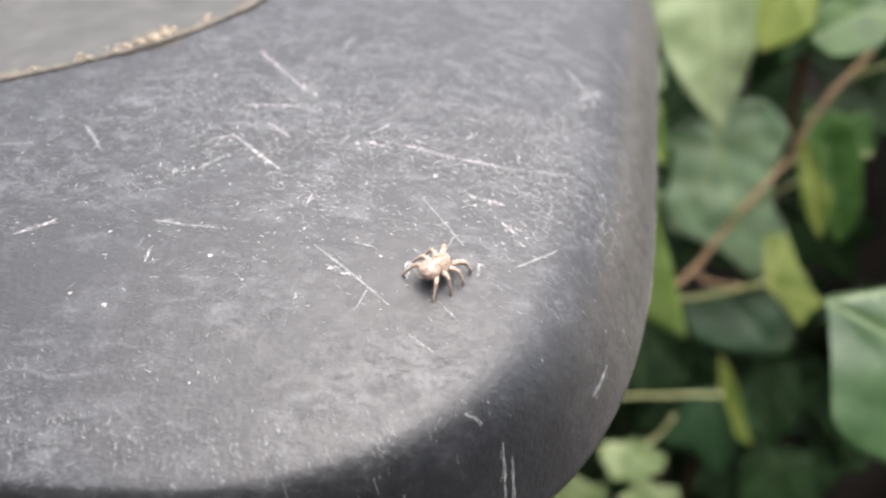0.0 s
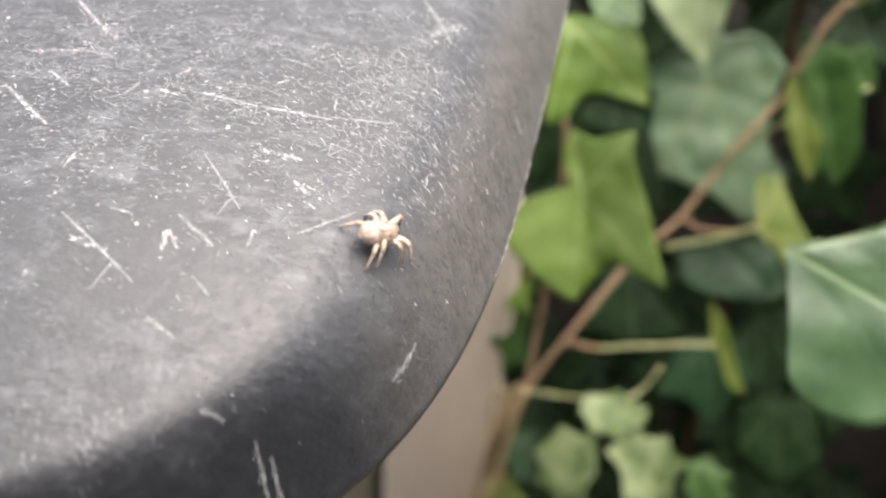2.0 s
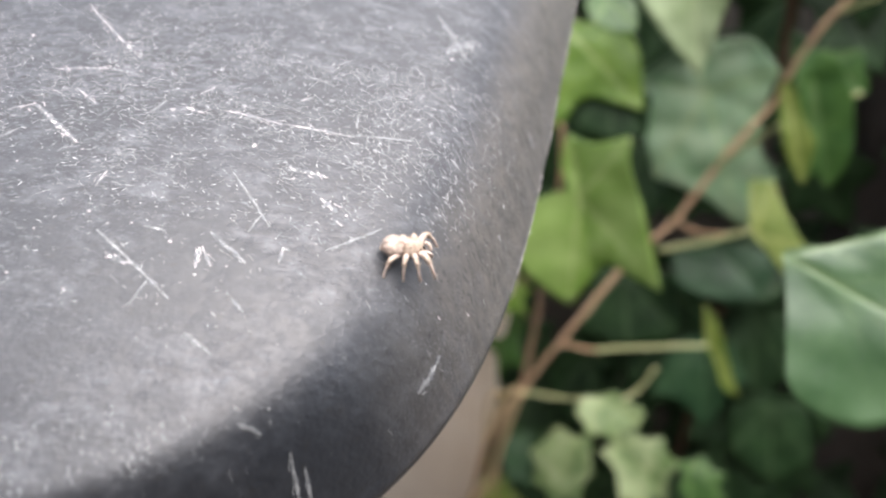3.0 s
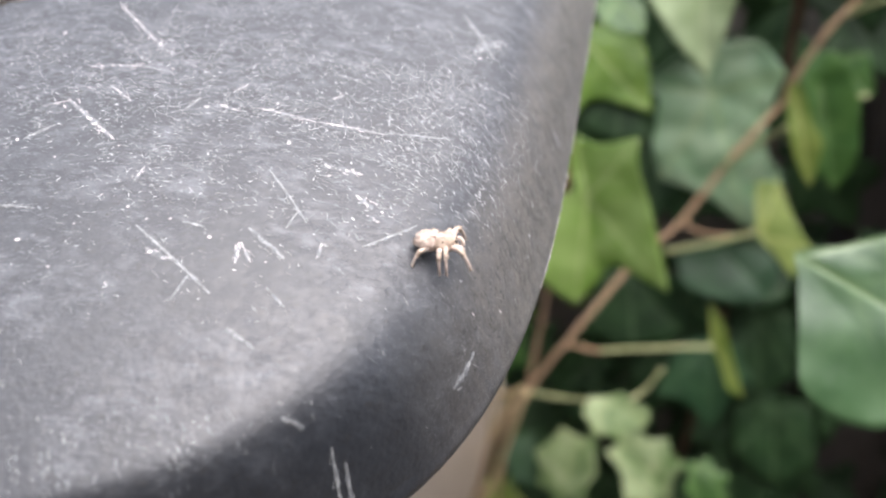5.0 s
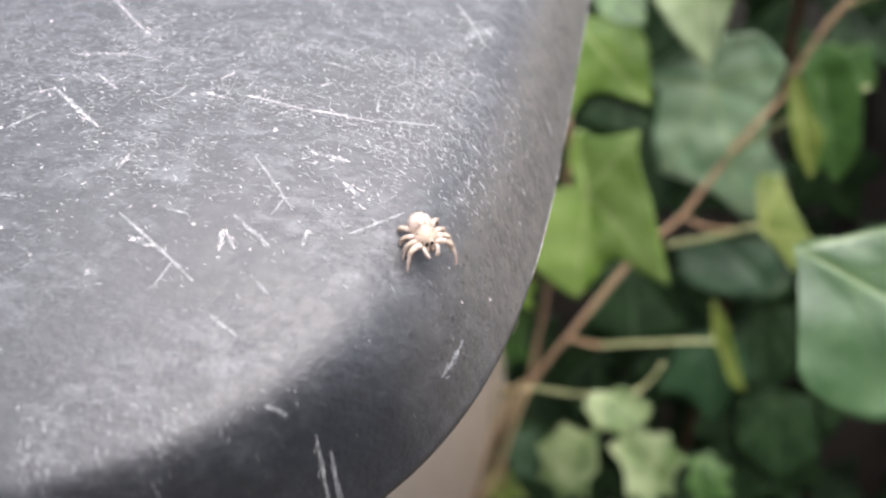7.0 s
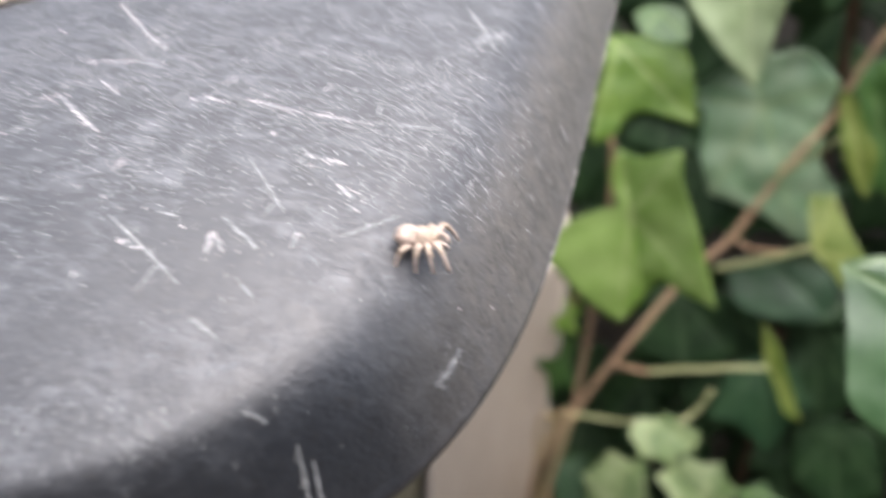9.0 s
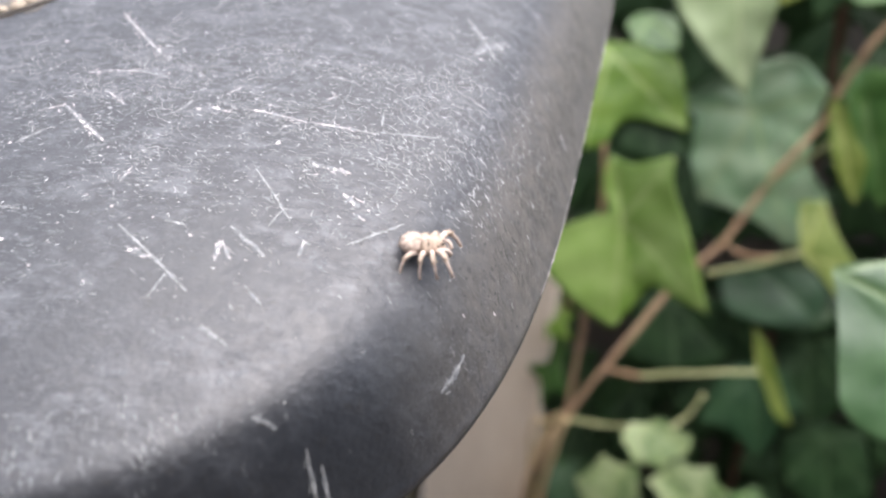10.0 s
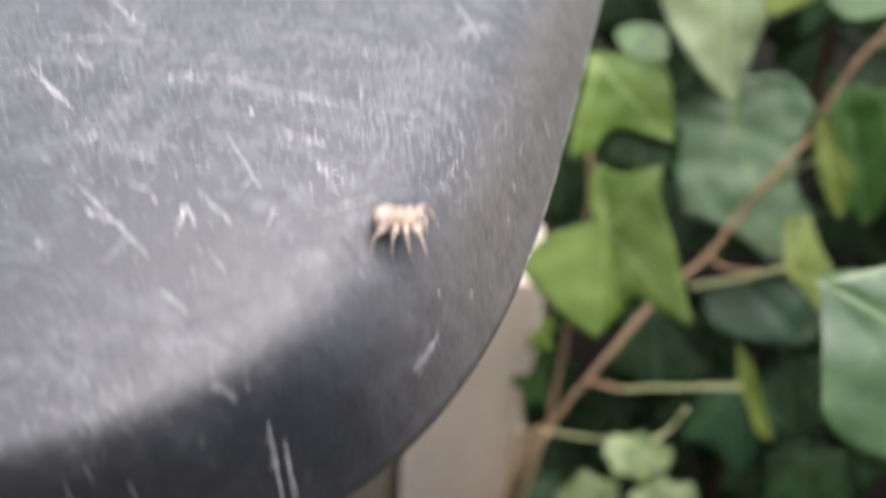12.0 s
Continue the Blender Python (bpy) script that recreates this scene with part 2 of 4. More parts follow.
def box(bm, x0, y0, z0, x1, y1, z1, bevel=0.0):
    made = bmesh.ops.create_cube(bm, size=1.0, matrix=Matrix.Translation(((x0 + x1) / 2, (y0 + y1) / 2, (z0 + z1) / 2)) @ Matrix.Diagonal((x1 - x0, y1 - y0, z1 - z0, 1)))
    if bevel:
        edges = {e for v in made["verts"] for e in v.link_edges}
        bmesh.ops.bevel(bm, geom=list(edges), offset=bevel, segments=3, affect="EDGES", profile=0.5)


def spline(points, steps):
    """A smooth line through points, with steps places between each two."""
    p = [Vector(q) for q in points]
    p = [2 * p[0] - p[1], *p, 2 * p[-1] - p[-2]]
    out = []
    for i in range(1, len(p) - 2):
        for k in range(steps):
            u = k / steps
            a, b, c, d = p[i - 1], p[i], p[i + 1], p[i + 2]
            out.append(0.5 * (2 * b + (c - a) * u + (2 * a - 5 * b + 4 * c - d) * u * u + (3 * b - a - 3 * c + d) * u**3))
    return [*out, p[-2]]


def tube(bm, line, radius, sides=10):
    """A tube along a line; radius(u) for u from 0 to 1."""
    rings = []
    up = Vector((0.3, 0.5, 0.8)).normalized()
    for i, c in enumerate(line):
        way = (line[min(i + 1, len(line) - 1)] - line[max(i - 1, 0)]).normalized()
        a = way.cross(up).normalized()
        b = way.cross(a)
        r = radius(i / (len(line) - 1))
        rings.append([bm.verts.new(c + r * (math.cos(k * math.tau / sides) * a + math.sin(k * math.tau / sides) * b)) for k in range(sides)])
    for r0, r1 in zip(rings, rings[1:]):
        for k in range(sides):
            bm.faces.new((r0[k], r0[(k + 1) % sides], r1[(k + 1) % sides], r1[k]))
    bm.faces.new(rings[0][::-1])
    bm.faces.new(rings[-1])


# ---- the stool ----
LID = Vector((-0.0826, 0.2309))
HALF_X, HALF_Y, POWER, SWING = 0.1635, 0.1326, 4.62, -0.1767
RIM, CROWN, DOME = 1.0803, 1.0969, 0.0161
TILT = Vector((0.0222, 0.0369))
DISH, DISH_STEP = 0.0625, 0.0009
DISH_AT = Vector((-0.0679, 0.2253))


def lid_radius(a):
    c, s = abs(math.cos(a - SWING)) / HALF_X, abs(math.sin(a - SWING)) / HALF_Y
    return 1 / (c**POWER + s**POWER) ** (1 / POWER)


def lid_roll(a):
    """How far in from the rim the roll of the edge reaches: tight in front, wide along the side."""
    u = min(max((math.degrees(a) + 60) / 27, 0.0), 1.0)
    return 0.0030 + 0.0190 * u * u * (3 - 2 * u)


def lid_tilt(x, y):
    """The seat's tilt, set to fit the camera's view; heights are told from a point near its front corner."""
    return TILT.x * (x - 0.05) + TILT.y * (y - 0.135)


def lid_height(x, y):
    dx, dy = x - LID.x, y - LID.y
    r = math.hypot(dx, dy)
    inset = max(lid_radius(math.atan2(dy, dx)) - r, 0.0)
    u = min(inset / lid_roll(math.atan2(dy, dx)), 1.0)
    z = CROWN - (CROWN - RIM) * (1 - u) ** 3 + DOME * (1 - math.exp(-inset / 0.05)) + lid_tilt(x, y)
    r = math.hypot(x - DISH_AT.x, y - DISH_AT.y)
    step = min(max((DISH - r) / 0.0022, 0.0), 1.0)
    return z - DISH_STEP * step * step * (3 - 2 * step) - 0.0012 * min(max((DISH - r) / 0.03, 0.0), 1.0)


def lid_normal(x, y, e=0.0004):
    return Vector((lid_height(x - e, y) - lid_height(x + e, y), lid_height(x, y - e) - lid_height(x, y + e), 2 * e)).normalized()


def plastic_stool():
    thing = tagged(new("plastic_stool"), "scratched black plastic stool with rounded corners and dusty dish", "stool")
    bm = bmesh.new()
    wear_and_shade = bm.verts.layers.float.new("wear_and_shade")  # grey wear on the top and the side; the front corner's roll kept dark for its shade
    side_toned = bm.verts.layers.float.new("side_toned")  # brown on the side: clinging dirt, and reflected surroundings put into its colour
    around = 360
    insets = [0, 0.0003, 0.0007, 0.0012, 0.0017, 0.0023] + [0.003 + 0.0013 * k for k in range(14)] + [0.022 + 0.004 * k for k in range(8)]
    rings = []
    for inset in insets:
        ring = []
        for k in range(around):
            a = math.tau * k / around
            r = lid_radius(a) - inset
            x, y = LID.x + r * math.cos(a), LID.y + r * math.sin(a)
            ring.append(bm.verts.new((x, y, lid_height(x, y))))
        rings.append(ring)
    for share in (0.08, 0.16, 0.25, 0.34, 0.43, 0.52, 0.61, 0.7, 0.79, 0.88, 0.95):
        ring = []
        for k, v in enumerate(rings[len(insets) - 1]):
            a = math.tau * k / around
            p = v.co.xy.lerp(DISH_AT + (DISH + 0.004) * Vector((math.cos(a), math.sin(a))), share)
            ring.append(bm.verts.new((p.x, p.y, lid_height(p.x, p.y))))
        rings.append(ring)
    for r in [DISH + 0.004, DISH + 0.002, *(DISH + 0.0008 - 0.0004 * k for k in range(10)), 0.057, 0.052, 0.045, 0.035, 0.02, 0.008]:
        ring = []
        for k in range(around):
            a = math.tau * k / around
            x, y = DISH_AT.x + r * math.cos(a), DISH_AT.y + r * math.sin(a)
            ring.append(bm.verts.new((x, y, lid_height(x, y))))
        rings.append(ring)
    lip = []
    for drop, inset in ((0.0008, -0.0004), (0.0022, -0.0003), (0.0030, 0.0006), (0.0028, 0.0022), (-0.004, 0.006), (-0.012, 0.016)):
        ring = []
        for k in range(around):
            a = math.tau * k / around
            r = lid_radius(a) - inset
            x, y = LID.x + r * math.cos(a), LID.y + r * math.sin(a)
            ring.append(bm.verts.new((x, y, RIM - drop + lid_tilt(x, y))))
        lip.append(ring)
    rings = lip[::-1] + rings
    for r0, r1 in zip(rings, rings[1:]):
        for k in range(around):
            bm.faces.new((r0[k], r0[(k + 1) % around], r1[(k + 1) % around], r1[k]))
    bm.faces.new(rings[-1])
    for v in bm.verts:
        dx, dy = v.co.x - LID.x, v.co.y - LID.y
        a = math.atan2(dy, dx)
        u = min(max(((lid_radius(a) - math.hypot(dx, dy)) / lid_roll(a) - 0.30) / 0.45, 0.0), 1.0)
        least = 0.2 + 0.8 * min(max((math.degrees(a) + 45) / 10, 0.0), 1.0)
        v[side_toned] = min(max((math.degrees(a) + 44) / 10, 0.0), 1.0) * min(max((0.0115 - lid_radius(a) + math.hypot(dx, dy)) / 0.005, 0.0), 1.0)
        v[wear_and_shade] = least + (1 - least) * u * u * (3 - 2 * u)
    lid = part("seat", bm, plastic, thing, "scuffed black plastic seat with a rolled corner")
    # the parting line of the mould, worn pale along the rim
    for first, last in ((-32, -22), (-20, -13), (-10, 2)):
        bm = bmesh.new()
        line = []
        for k in range(60):
            a = radians(first + (last - first) * k / 59)
            r = lid_radius(a) + 0.0004
            x, y = LID.x + r * math.cos(a), LID.y + r * math.sin(a)
            line.append(Vector((x, y, RIM - 0.0010 + lid_tilt(x, y))))
        tube(bm, line, lambda u: 0.00010 * (0.3 + abs(math.sin(9 * u + first) * math.sin(31 * u)) * (1 if 0 < u < 1 else 0.1)), 6)
        part("worn_edge", bm, scar, lid, "pale worn edge of the seat")
    # the column that carries the seat, flaring into a foot on the ground
    bm = bmesh.new()
    rings = []
    for z, r in ((1.107, 0.060), (1.075, 0.048), (0.9, 0.042), (0.3, 0.042), (0.1, 0.055), (0.03, 0.15), (0.012, 0.19), (0.0, 0.19)):
        rings.append([bm.verts.new((LID.x + r * math.cos(a), LID.y + r * math.sin(a), z)) for a in (math.tau * k / 64 for k in range(64))])
    for r0, r1 in zip(rings[1:], rings):
        for k in range(64):
            bm.faces.new((r0[k], r0[(k + 1) % 64], r1[(k + 1) % 64], r1[k]))
    bm.faces.new(rings[-1][::-1])
    part("pedestal", bm, plastic, thing, "black plastic column with a flared foot")
    # dust settled in the dish
    bm = bmesh.new()
    rings = []
    for r in [0.0603 - 0.0006 * k for k in range(9)] + [0.05, 0.04, 0.03, 0.02, 0.01]:
        ring = []
        for k in range(180):
            a = math.tau * k / 180
            q = r + 0.0012 * noise.noise((9 * math.cos(a), 9 * math.sin(a), 3)) * min(1, (r / 0.05) ** 8)
            x, y = DISH_AT.x + q * math.cos(a), DISH_AT.y + q * math.sin(a)
            ring.append(bm.verts.new((x, y, lid_height(x, y) + 0.00012)))
        rings.append(ring)
    for r0, r1 in zip(rings, rings[1:]):
        for k in range(180):
            bm.faces.new((r0[k], r0[(k + 1) % 180], r1[(k + 1) % 180], r1[k]))
    bm.faces.new(rings[-1])
    part("dust_film", bm, dust, lid, "grey dust film lying in the dish")
    # a dark strip for the joint round the dish and its shadow, and the dirt caught along it
    for name, mat, label, far, wide, lift in (("joint", shadow_gap, "dark open joint round the dish", 0.0003, 0.0009, 0.0004), ("dirt_line", dirt_film, "tan dirt caught along the joint", -0.0030, 0.0026, 0.0003)):
        bm = bmesh.new()
        rows = []
        for k in range(361):
            a = radians(-100 + 100 * k / 360)
            w = wide * (0.12 + 1.1 * max(0.0, 0.35 + 1.3 * noise.noise((6 * a, 2, wide * 900)) + 0.8 * noise.noise((30 * a, 5, 1))) + 1.1 * math.exp(-((math.degrees(a) + 47) / 5) ** 2))
            row = []
            for s in (-1, 0, 1):
                r = DISH + far + s * w
                x, y = DISH_AT.x + r * math.cos(a), DISH_AT.y + r * math.sin(a)
                row.append(bm.verts.new((x, y, lid_height(x, y) + (lift if s == 0 else 0.00012))))
            rows.append(row)
        for r0, r1 in zip(rows, rows[1:]):
            for k in range(2):
                bm.faces.new((r0[k], r0[k + 1], r1[k + 1], r1[k]))
        part(name, bm, mat, lid, label)
    return thing, lid


def stroke(bm, x, y, turn, length, width, bend=0.0, lift=0.00004, pace=0.0006):
    """A raised scar in the plastic, from x, y on, tapering at both ends and following the surface."""
    steps = max(3, int(length / pace))
    rows = []
    a = radians(turn)
    for k in range(steps + 1):
        u = k / steps
        b = a + radians(bend) * (u - 0.5)
        px, py = x + length * u * math.cos(b), y + length * u * math.sin(b)
        w = width * 0.5 * (0.25 + 0.75 * math.sin(math.pi * min(max(u, 0.04), 0.96)) ** 0.6) * random.uniform(0.45, 1.25)
        jog = random.uniform(-0.3, 0.3) * w
        side = Vector((-math.sin(b), math.cos(b)))
        row = []
        for s, h in ((-1, 0.0), (0, 1.0), (1, 0.0)):
            qx, qy = px + (s * w + jog) * side.x, py + (s * w + jog) * side.y
            row.append(bm.verts.new((qx, qy, lid_height(qx, qy) + lift + h * w * 0.25)))
        rows.append(row)
    for r0, r1 in zip(rows, rows[1:]):
        for k in range(2):
            bm.faces.new((r0[k], r1[k], r1[k + 1], r0[k + 1]))


def fine_scratches(lid):
    """Countless small nicks, in drifts where the corner is worn most, each drift with its own lie; strokes also paint
    the front edge's bright band.
    """
    # place, spread, density, lie and its scatter
    drifts = ((0.0575, 0.152, 0.011, 2.8, -58, 18), (0.049, 0.150, 0.011, 1.4, -36, 24), (0.012, 0.150, 0.012, 0.5, -5, 25), (0.058, 0.170, 0.010, 0.5, -40, 30), (0.038, 0.148, 0.020, 0.75, -14, 24), (0.002, 0.158, 0.024, 0.85, 2, 26), (0.020, 0.175, 0.014, 0.3, -30, 25))
    for name, mat, count, longest, widest in (("nick_scatter", chalk, 2600, 0.0009, 0.00014), ("wear_sheen_scatter", hazed, 2400, 0.0024, 0.00034), ("side_brown_scatter", side_brown, 900, 0.0014, 0.0004), ("scuff_scatter", faint_scar, 5800, 0.0011, 0.00017)):
        bm = bmesh.new()
        made = 0
        while made < count:
            x, y = random.uniform(-0.09, 0.076), random.uniform(0.075, 0.235)
            dx, dy = x - LID.x, y - LID.y
            a = math.atan2(dy, dx)
            inset = lid_radius(a) - math.hypot(dx, dy)
            if inset < 0.0015 or math.hypot(x - DISH_AT.x, y - DISH_AT.y) < DISH + 0.001:
                continue
            weights = [d[3] * math.exp(-((x - d[0]) ** 2 + (y - d[1]) ** 2) / d[2] ** 2) for d in drifts]
            # front edge strokes: fine scuffs, plus the sky's bright reflection painted as pale strokes
            front = math.exp(-((inset - 0.0085) / 0.0030) ** 2) * min(max((-48 - math.degrees(a)) / 7, 0.0), 1.0)
            side = math.exp(-((inset - 0.0034) / 0.0024) ** 2) * min(max((math.degrees(a) + 41) / 9, 0.0), 1.0)
            worn = (0.001 if mat is chalk else 0.035) + sum(weights) + front * (0.0 if mat is chalk else 0.5 if mat is faint_scar else 2.5)
            if mat is side_brown:
                worn = 1.3 * side
            elif inset < 0.0065 and math.degrees(a) > -42:  # the side is smoother than the top
                worn *= 0.2
            if inset < 0.013:  # the corner's own roll stays smooth
                worn *= 1 - 0.85 * math.exp(-((math.degrees(a) + 42) / 5) ** 2)
            if mat is hazed and inset < 0.018 and math.degrees(a) > -48:
                worn *= 0.1
            worn *= 0.30 + 2.0 * max(0.0, noise.noise((x * 150, y * 150, 0)) + 0.22)
            if worn < random.uniform(0.0, 1.2):
                continue
            d = random.choices((*drifts, (0, 0, 0, 0, -60, 18)), (*weights, front + 0.02))[0]
            stroke(bm, x, y, random.gauss(d[4], d[5]), random.uniform(0.25, 1) ** 2 * (longest if d[3] else min(longest, 0.0013)), random.uniform(0.35, 1) * widest, random.uniform(-10, 10), pace=0.0003 if mat in (hazed, side_brown) else 0.0006)
            made += 1
        tagged(part(name, bm, mat, lid, "brown streaks along the rolled edge, part dirt, part painted reflection" if mat is side_brown else "pale nicks, scuffs and strokes in black plastic"), kind="stuff")


def lobed_outline(lobes, cut, rng):
    """The edge of a common ivy blade. lobes: (degrees from the hanging direction, length) of each lobe's tip."""
    tips = [(radians(a), r) for a, r in sorted(lobes)]
    longest = max(r for _, r in tips)
    outline = []
    for i, (a0, r0) in enumerate(tips):
        a1, r1 = tips[(i + 1) % len(tips)]
        gap = (a1 - a0) % math.tau
        if gap > 1.95:  # the side where the stalk comes in
            bay, where = 0.14 * longest, 0.5
        else:
            bay, where = 2 * r0 * r1 * math.cos(gap / 2) / (r0 + r1) * cut, 0.5 + 0.18 * (r1 - r0) / max(r0, r1)
        sinus = a0 + gap * where
        tip, low, after = (Vector((r * math.cos(a), r * math.sin(a))) for r, a in ((r0, a0), (bay, sinus), (r1, a1)))
        for pa, pb in ((tip, low), (low, after)):
            for k in range(9):
                p = pa.lerp(pb, k / 9)
                p += p.normalized() * math.sin(math.pi * k / 9) * 0.11 * (pa - pb).length
                outline.append(p * (1 + 0.012 * rng.uniform(-1, 1)))
    return outline


def traced_outline(turns, rng):
    """The edge of one blade, traced to fit the camera's view, through its turns, (degrees, length) from the stalk's
    end; a third number marks a pointed tip.
    """
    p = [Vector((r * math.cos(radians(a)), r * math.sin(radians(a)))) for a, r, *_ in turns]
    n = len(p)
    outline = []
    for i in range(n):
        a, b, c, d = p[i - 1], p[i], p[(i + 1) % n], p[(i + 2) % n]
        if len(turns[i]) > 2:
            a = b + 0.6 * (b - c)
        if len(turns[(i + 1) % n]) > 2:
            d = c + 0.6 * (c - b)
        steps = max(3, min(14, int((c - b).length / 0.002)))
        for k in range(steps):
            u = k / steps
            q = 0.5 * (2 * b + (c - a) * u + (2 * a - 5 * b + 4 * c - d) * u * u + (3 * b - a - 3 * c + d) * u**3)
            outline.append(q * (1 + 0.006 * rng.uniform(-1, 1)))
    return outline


def blade(outline, veins, fold, crease, curl, seed, steps=9):
    """A leaf blade spread from its stalk's end inside an outline. veins: degrees and length of the main ribs;
    crease: degrees of the rib along which the blade is folded; fold: how steeply both halves rise from it."""
    outline = [0.25 * outline[i - 1] + 0.5 * outline[i] + 0.25 * outline[(i + 1) % len(outline)] for i in range(len(outline))]
    longest = max(p.length for p in outline)
    ribs = []
    for a, r in veins:
        way = Vector((math.cos(radians(a)), math.sin(radians(a))))
        ribs.append((Vector((0, 0)), way, r, 1.0))
        for k in range(1, 5):  # side ribs, in pairs along each main rib
            for s in (-1, 1):
                b = radians(a + s * 42)
                ribs.append((way * r * (0.1 + 0.19 * k), Vector((math.cos(b), math.sin(b))), r * 0.36 * (1.1 - 0.18 * k), 0.45))
    bm = bmesh.new()
    mask = bm.verts.layers.float.new("vein")
    axis = radians(crease)
    side = Vector((-math.sin(axis), math.cos(axis)))

    def place(p, under):
        r = p.length / longest
        z = fold * abs(p.dot(side)) - curl * longest * r * r * 0.5 + 0.022 * longest * noise.noise(Vector((p.x * 60, p.y * 60, seed)))
        vein = 0.0
        for start, way, reach, strength in ribs:
            along = (p - start).dot(way)
            if -0.0005 < along < reach:
                w = (0.0010 * (1.1 - along / reach) + 0.0003) * (1.0 if strength == 1.0 else 0.7)
                vein = max(vein, strength * math.exp(-((p - start).cross(way) / w) ** 2))
        v = bm.verts.new((p.x, p.y, z - 0.0004 * vein - (0.0004 if under else 0.0)))
        v[mask] = vein * 0.75
        return v

    for under in (False, True):
        rings = [[place(p * ((j / steps) ** 0.85), under) for p in outline] for j in range(1, steps + 1)]
        middle = place(Vector((0, 0)), under)
        m = len(outline)
        for k in range(m):
            tri = (middle, rings[0][k], rings[0][(k + 1) % m])
            bm.faces.new(tri if not under else tri[::-1])
        for r0, r1 in zip(rings, rings[1:]):
            for k in range(m):
                quad = (r0[k], r1[k], r1[(k + 1) % m], r0[(k + 1) % m])
                bm.faces.new(quad if not under else quad[::-1])
        if under:
            for k in range(m):
                bm.faces.new((edge[k], rings[-1][k], rings[-1][(k + 1) % m], edge[(k + 1) % m]))
        edge = rings[-1]
    return bm


def leaf_mesh(lobes, fold, curl, seed, steps=9, cut=0.8):
    """A common five-lobed ivy blade."""
    return blade(lobed_outline(lobes, cut, random.Random(seed)), lobes, fold, max(lobes, key=lambda q: q[1])[0], curl, seed, steps)


def leaf_pose(base, normal):
    """The blade's own x hangs down, z is its upper face."""
    n = Vector(normal).normalized()
    x = (Vector((0, 0, -1)) + n * n.z).normalized()
    y = n.cross(x)
    return Matrix.Translation(base) @ Matrix((x, y, n)).transposed().to_4x4()


ivy = tagged(new("ivy"), "ivy with lobed green leaves climbing on dry brown stems", "ivy")


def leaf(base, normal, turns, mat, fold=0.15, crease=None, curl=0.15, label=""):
    """A leaf shaped to fit the camera's view. turns: the turning points of its edge, see the outline function above."""
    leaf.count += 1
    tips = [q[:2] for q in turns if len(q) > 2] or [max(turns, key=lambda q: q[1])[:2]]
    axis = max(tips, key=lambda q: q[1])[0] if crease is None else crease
    bm = blade(traced_outline(turns, random.Random(leaf.count)), tips, fold, axis, curl, leaf.count, 14)
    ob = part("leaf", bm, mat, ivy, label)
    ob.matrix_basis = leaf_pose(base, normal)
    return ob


def back_leaf(base, normal, lobes, mat, fold=0.2, curl=0.15, cut=0.8):
    leaf.count += 1
    ob = part("leaf", leaf_mesh(lobes, fold, curl, leaf.count, 9, cut), mat, ivy)
    ob.matrix_basis = leaf_pose(base, normal)
    return ob


leaf.count = 0


def stem(name, points, r0, r1, mat, label="", knots=0.15):
    bm = bmesh.new()
    line = spline(points, 10)
    seed = len(points) + points[0][0] * 50
    line = [c + 0.0006 * noise.noise_vector(c * 60) for c in line]
    tube(bm, line, lambda u: (r0 + (r1 - r0) * u) * (1 + knots * noise.noise((u * 14, seed, 0)) + knots * max(0, math.sin(u * 24 + seed)) ** 8))
    return part(name, bm, mat, ivy, label)


# ---- the setting ----
def structure(name, bm, mat, label):
    return tagged(new(name, mesh_of(name, bm, mat)), label, kind="structure")


bm = bmesh.new()
bmesh.ops.create_grid(bm, x_segments=60, y_segments=60, size=30)
for v in bm.verts:
    v.co.z = -0.004 - 0.01 * noise.noise(v.co * 0.8)
structure("ground", bm, soil, "dark garden soil covered in leaf mould")
# unseen wall, added so that the seat's roll reflects something dark
bm = bmesh.new()
box(bm, -5.0, -1.9, 0.0, 5.0, -1.7, 4.0, 0.01)
structure("unseen_wall_south", bm, brick_wall, "plain unseen wall added behind the camera")
# a second unseen wall, added to block sky from the front corner's reflection
bm = bmesh.new()
box(bm, 1.5, -1.7, 0.0, 1.7, -0.3, 3.5, 0.01)
structure("unseen_wall_east", bm, brick_wall, "plain unseen wall added to darken the corner's reflection")
bm = bmesh.new()
box(bm, -2.0, 0.72, 0.0, 2.0, 0.85, 1.15, 0.006)
structure("wall_north", bm, brick_wall, "low garden wall behind the ivy")


def wooden_post(x, y, width, depth, height, lean, mat, label):
    thing = tagged(new("wooden_post"), label, "post")
    bm = bmesh.new()
    box(bm, -width / 2, -depth / 2, 0.0, width / 2, depth / 2, height, 0.006)
    part("shaft", bm, mat, thing)
    thing.matrix_basis = pose(x, y, 0, 0, lean, 0)
    return thing


wooden_post(-0.020, 0.485, 0.092, 0.07, 0.822, 4.5, pale_wood, "pale weathered wooden post beside the stool")
wooden_post(-0.165, 0.60, 0.13, 0.03, 0.80, 6.0, grey_green_wood, "pale greenish wooden board behind the post")
wooden_post(0.55, 0.64, 0.10, 0.08, 0.98, -9.2, grey_wood, "dark grey weathered wooden post among the ivy")

stool, lid = plastic_stool()


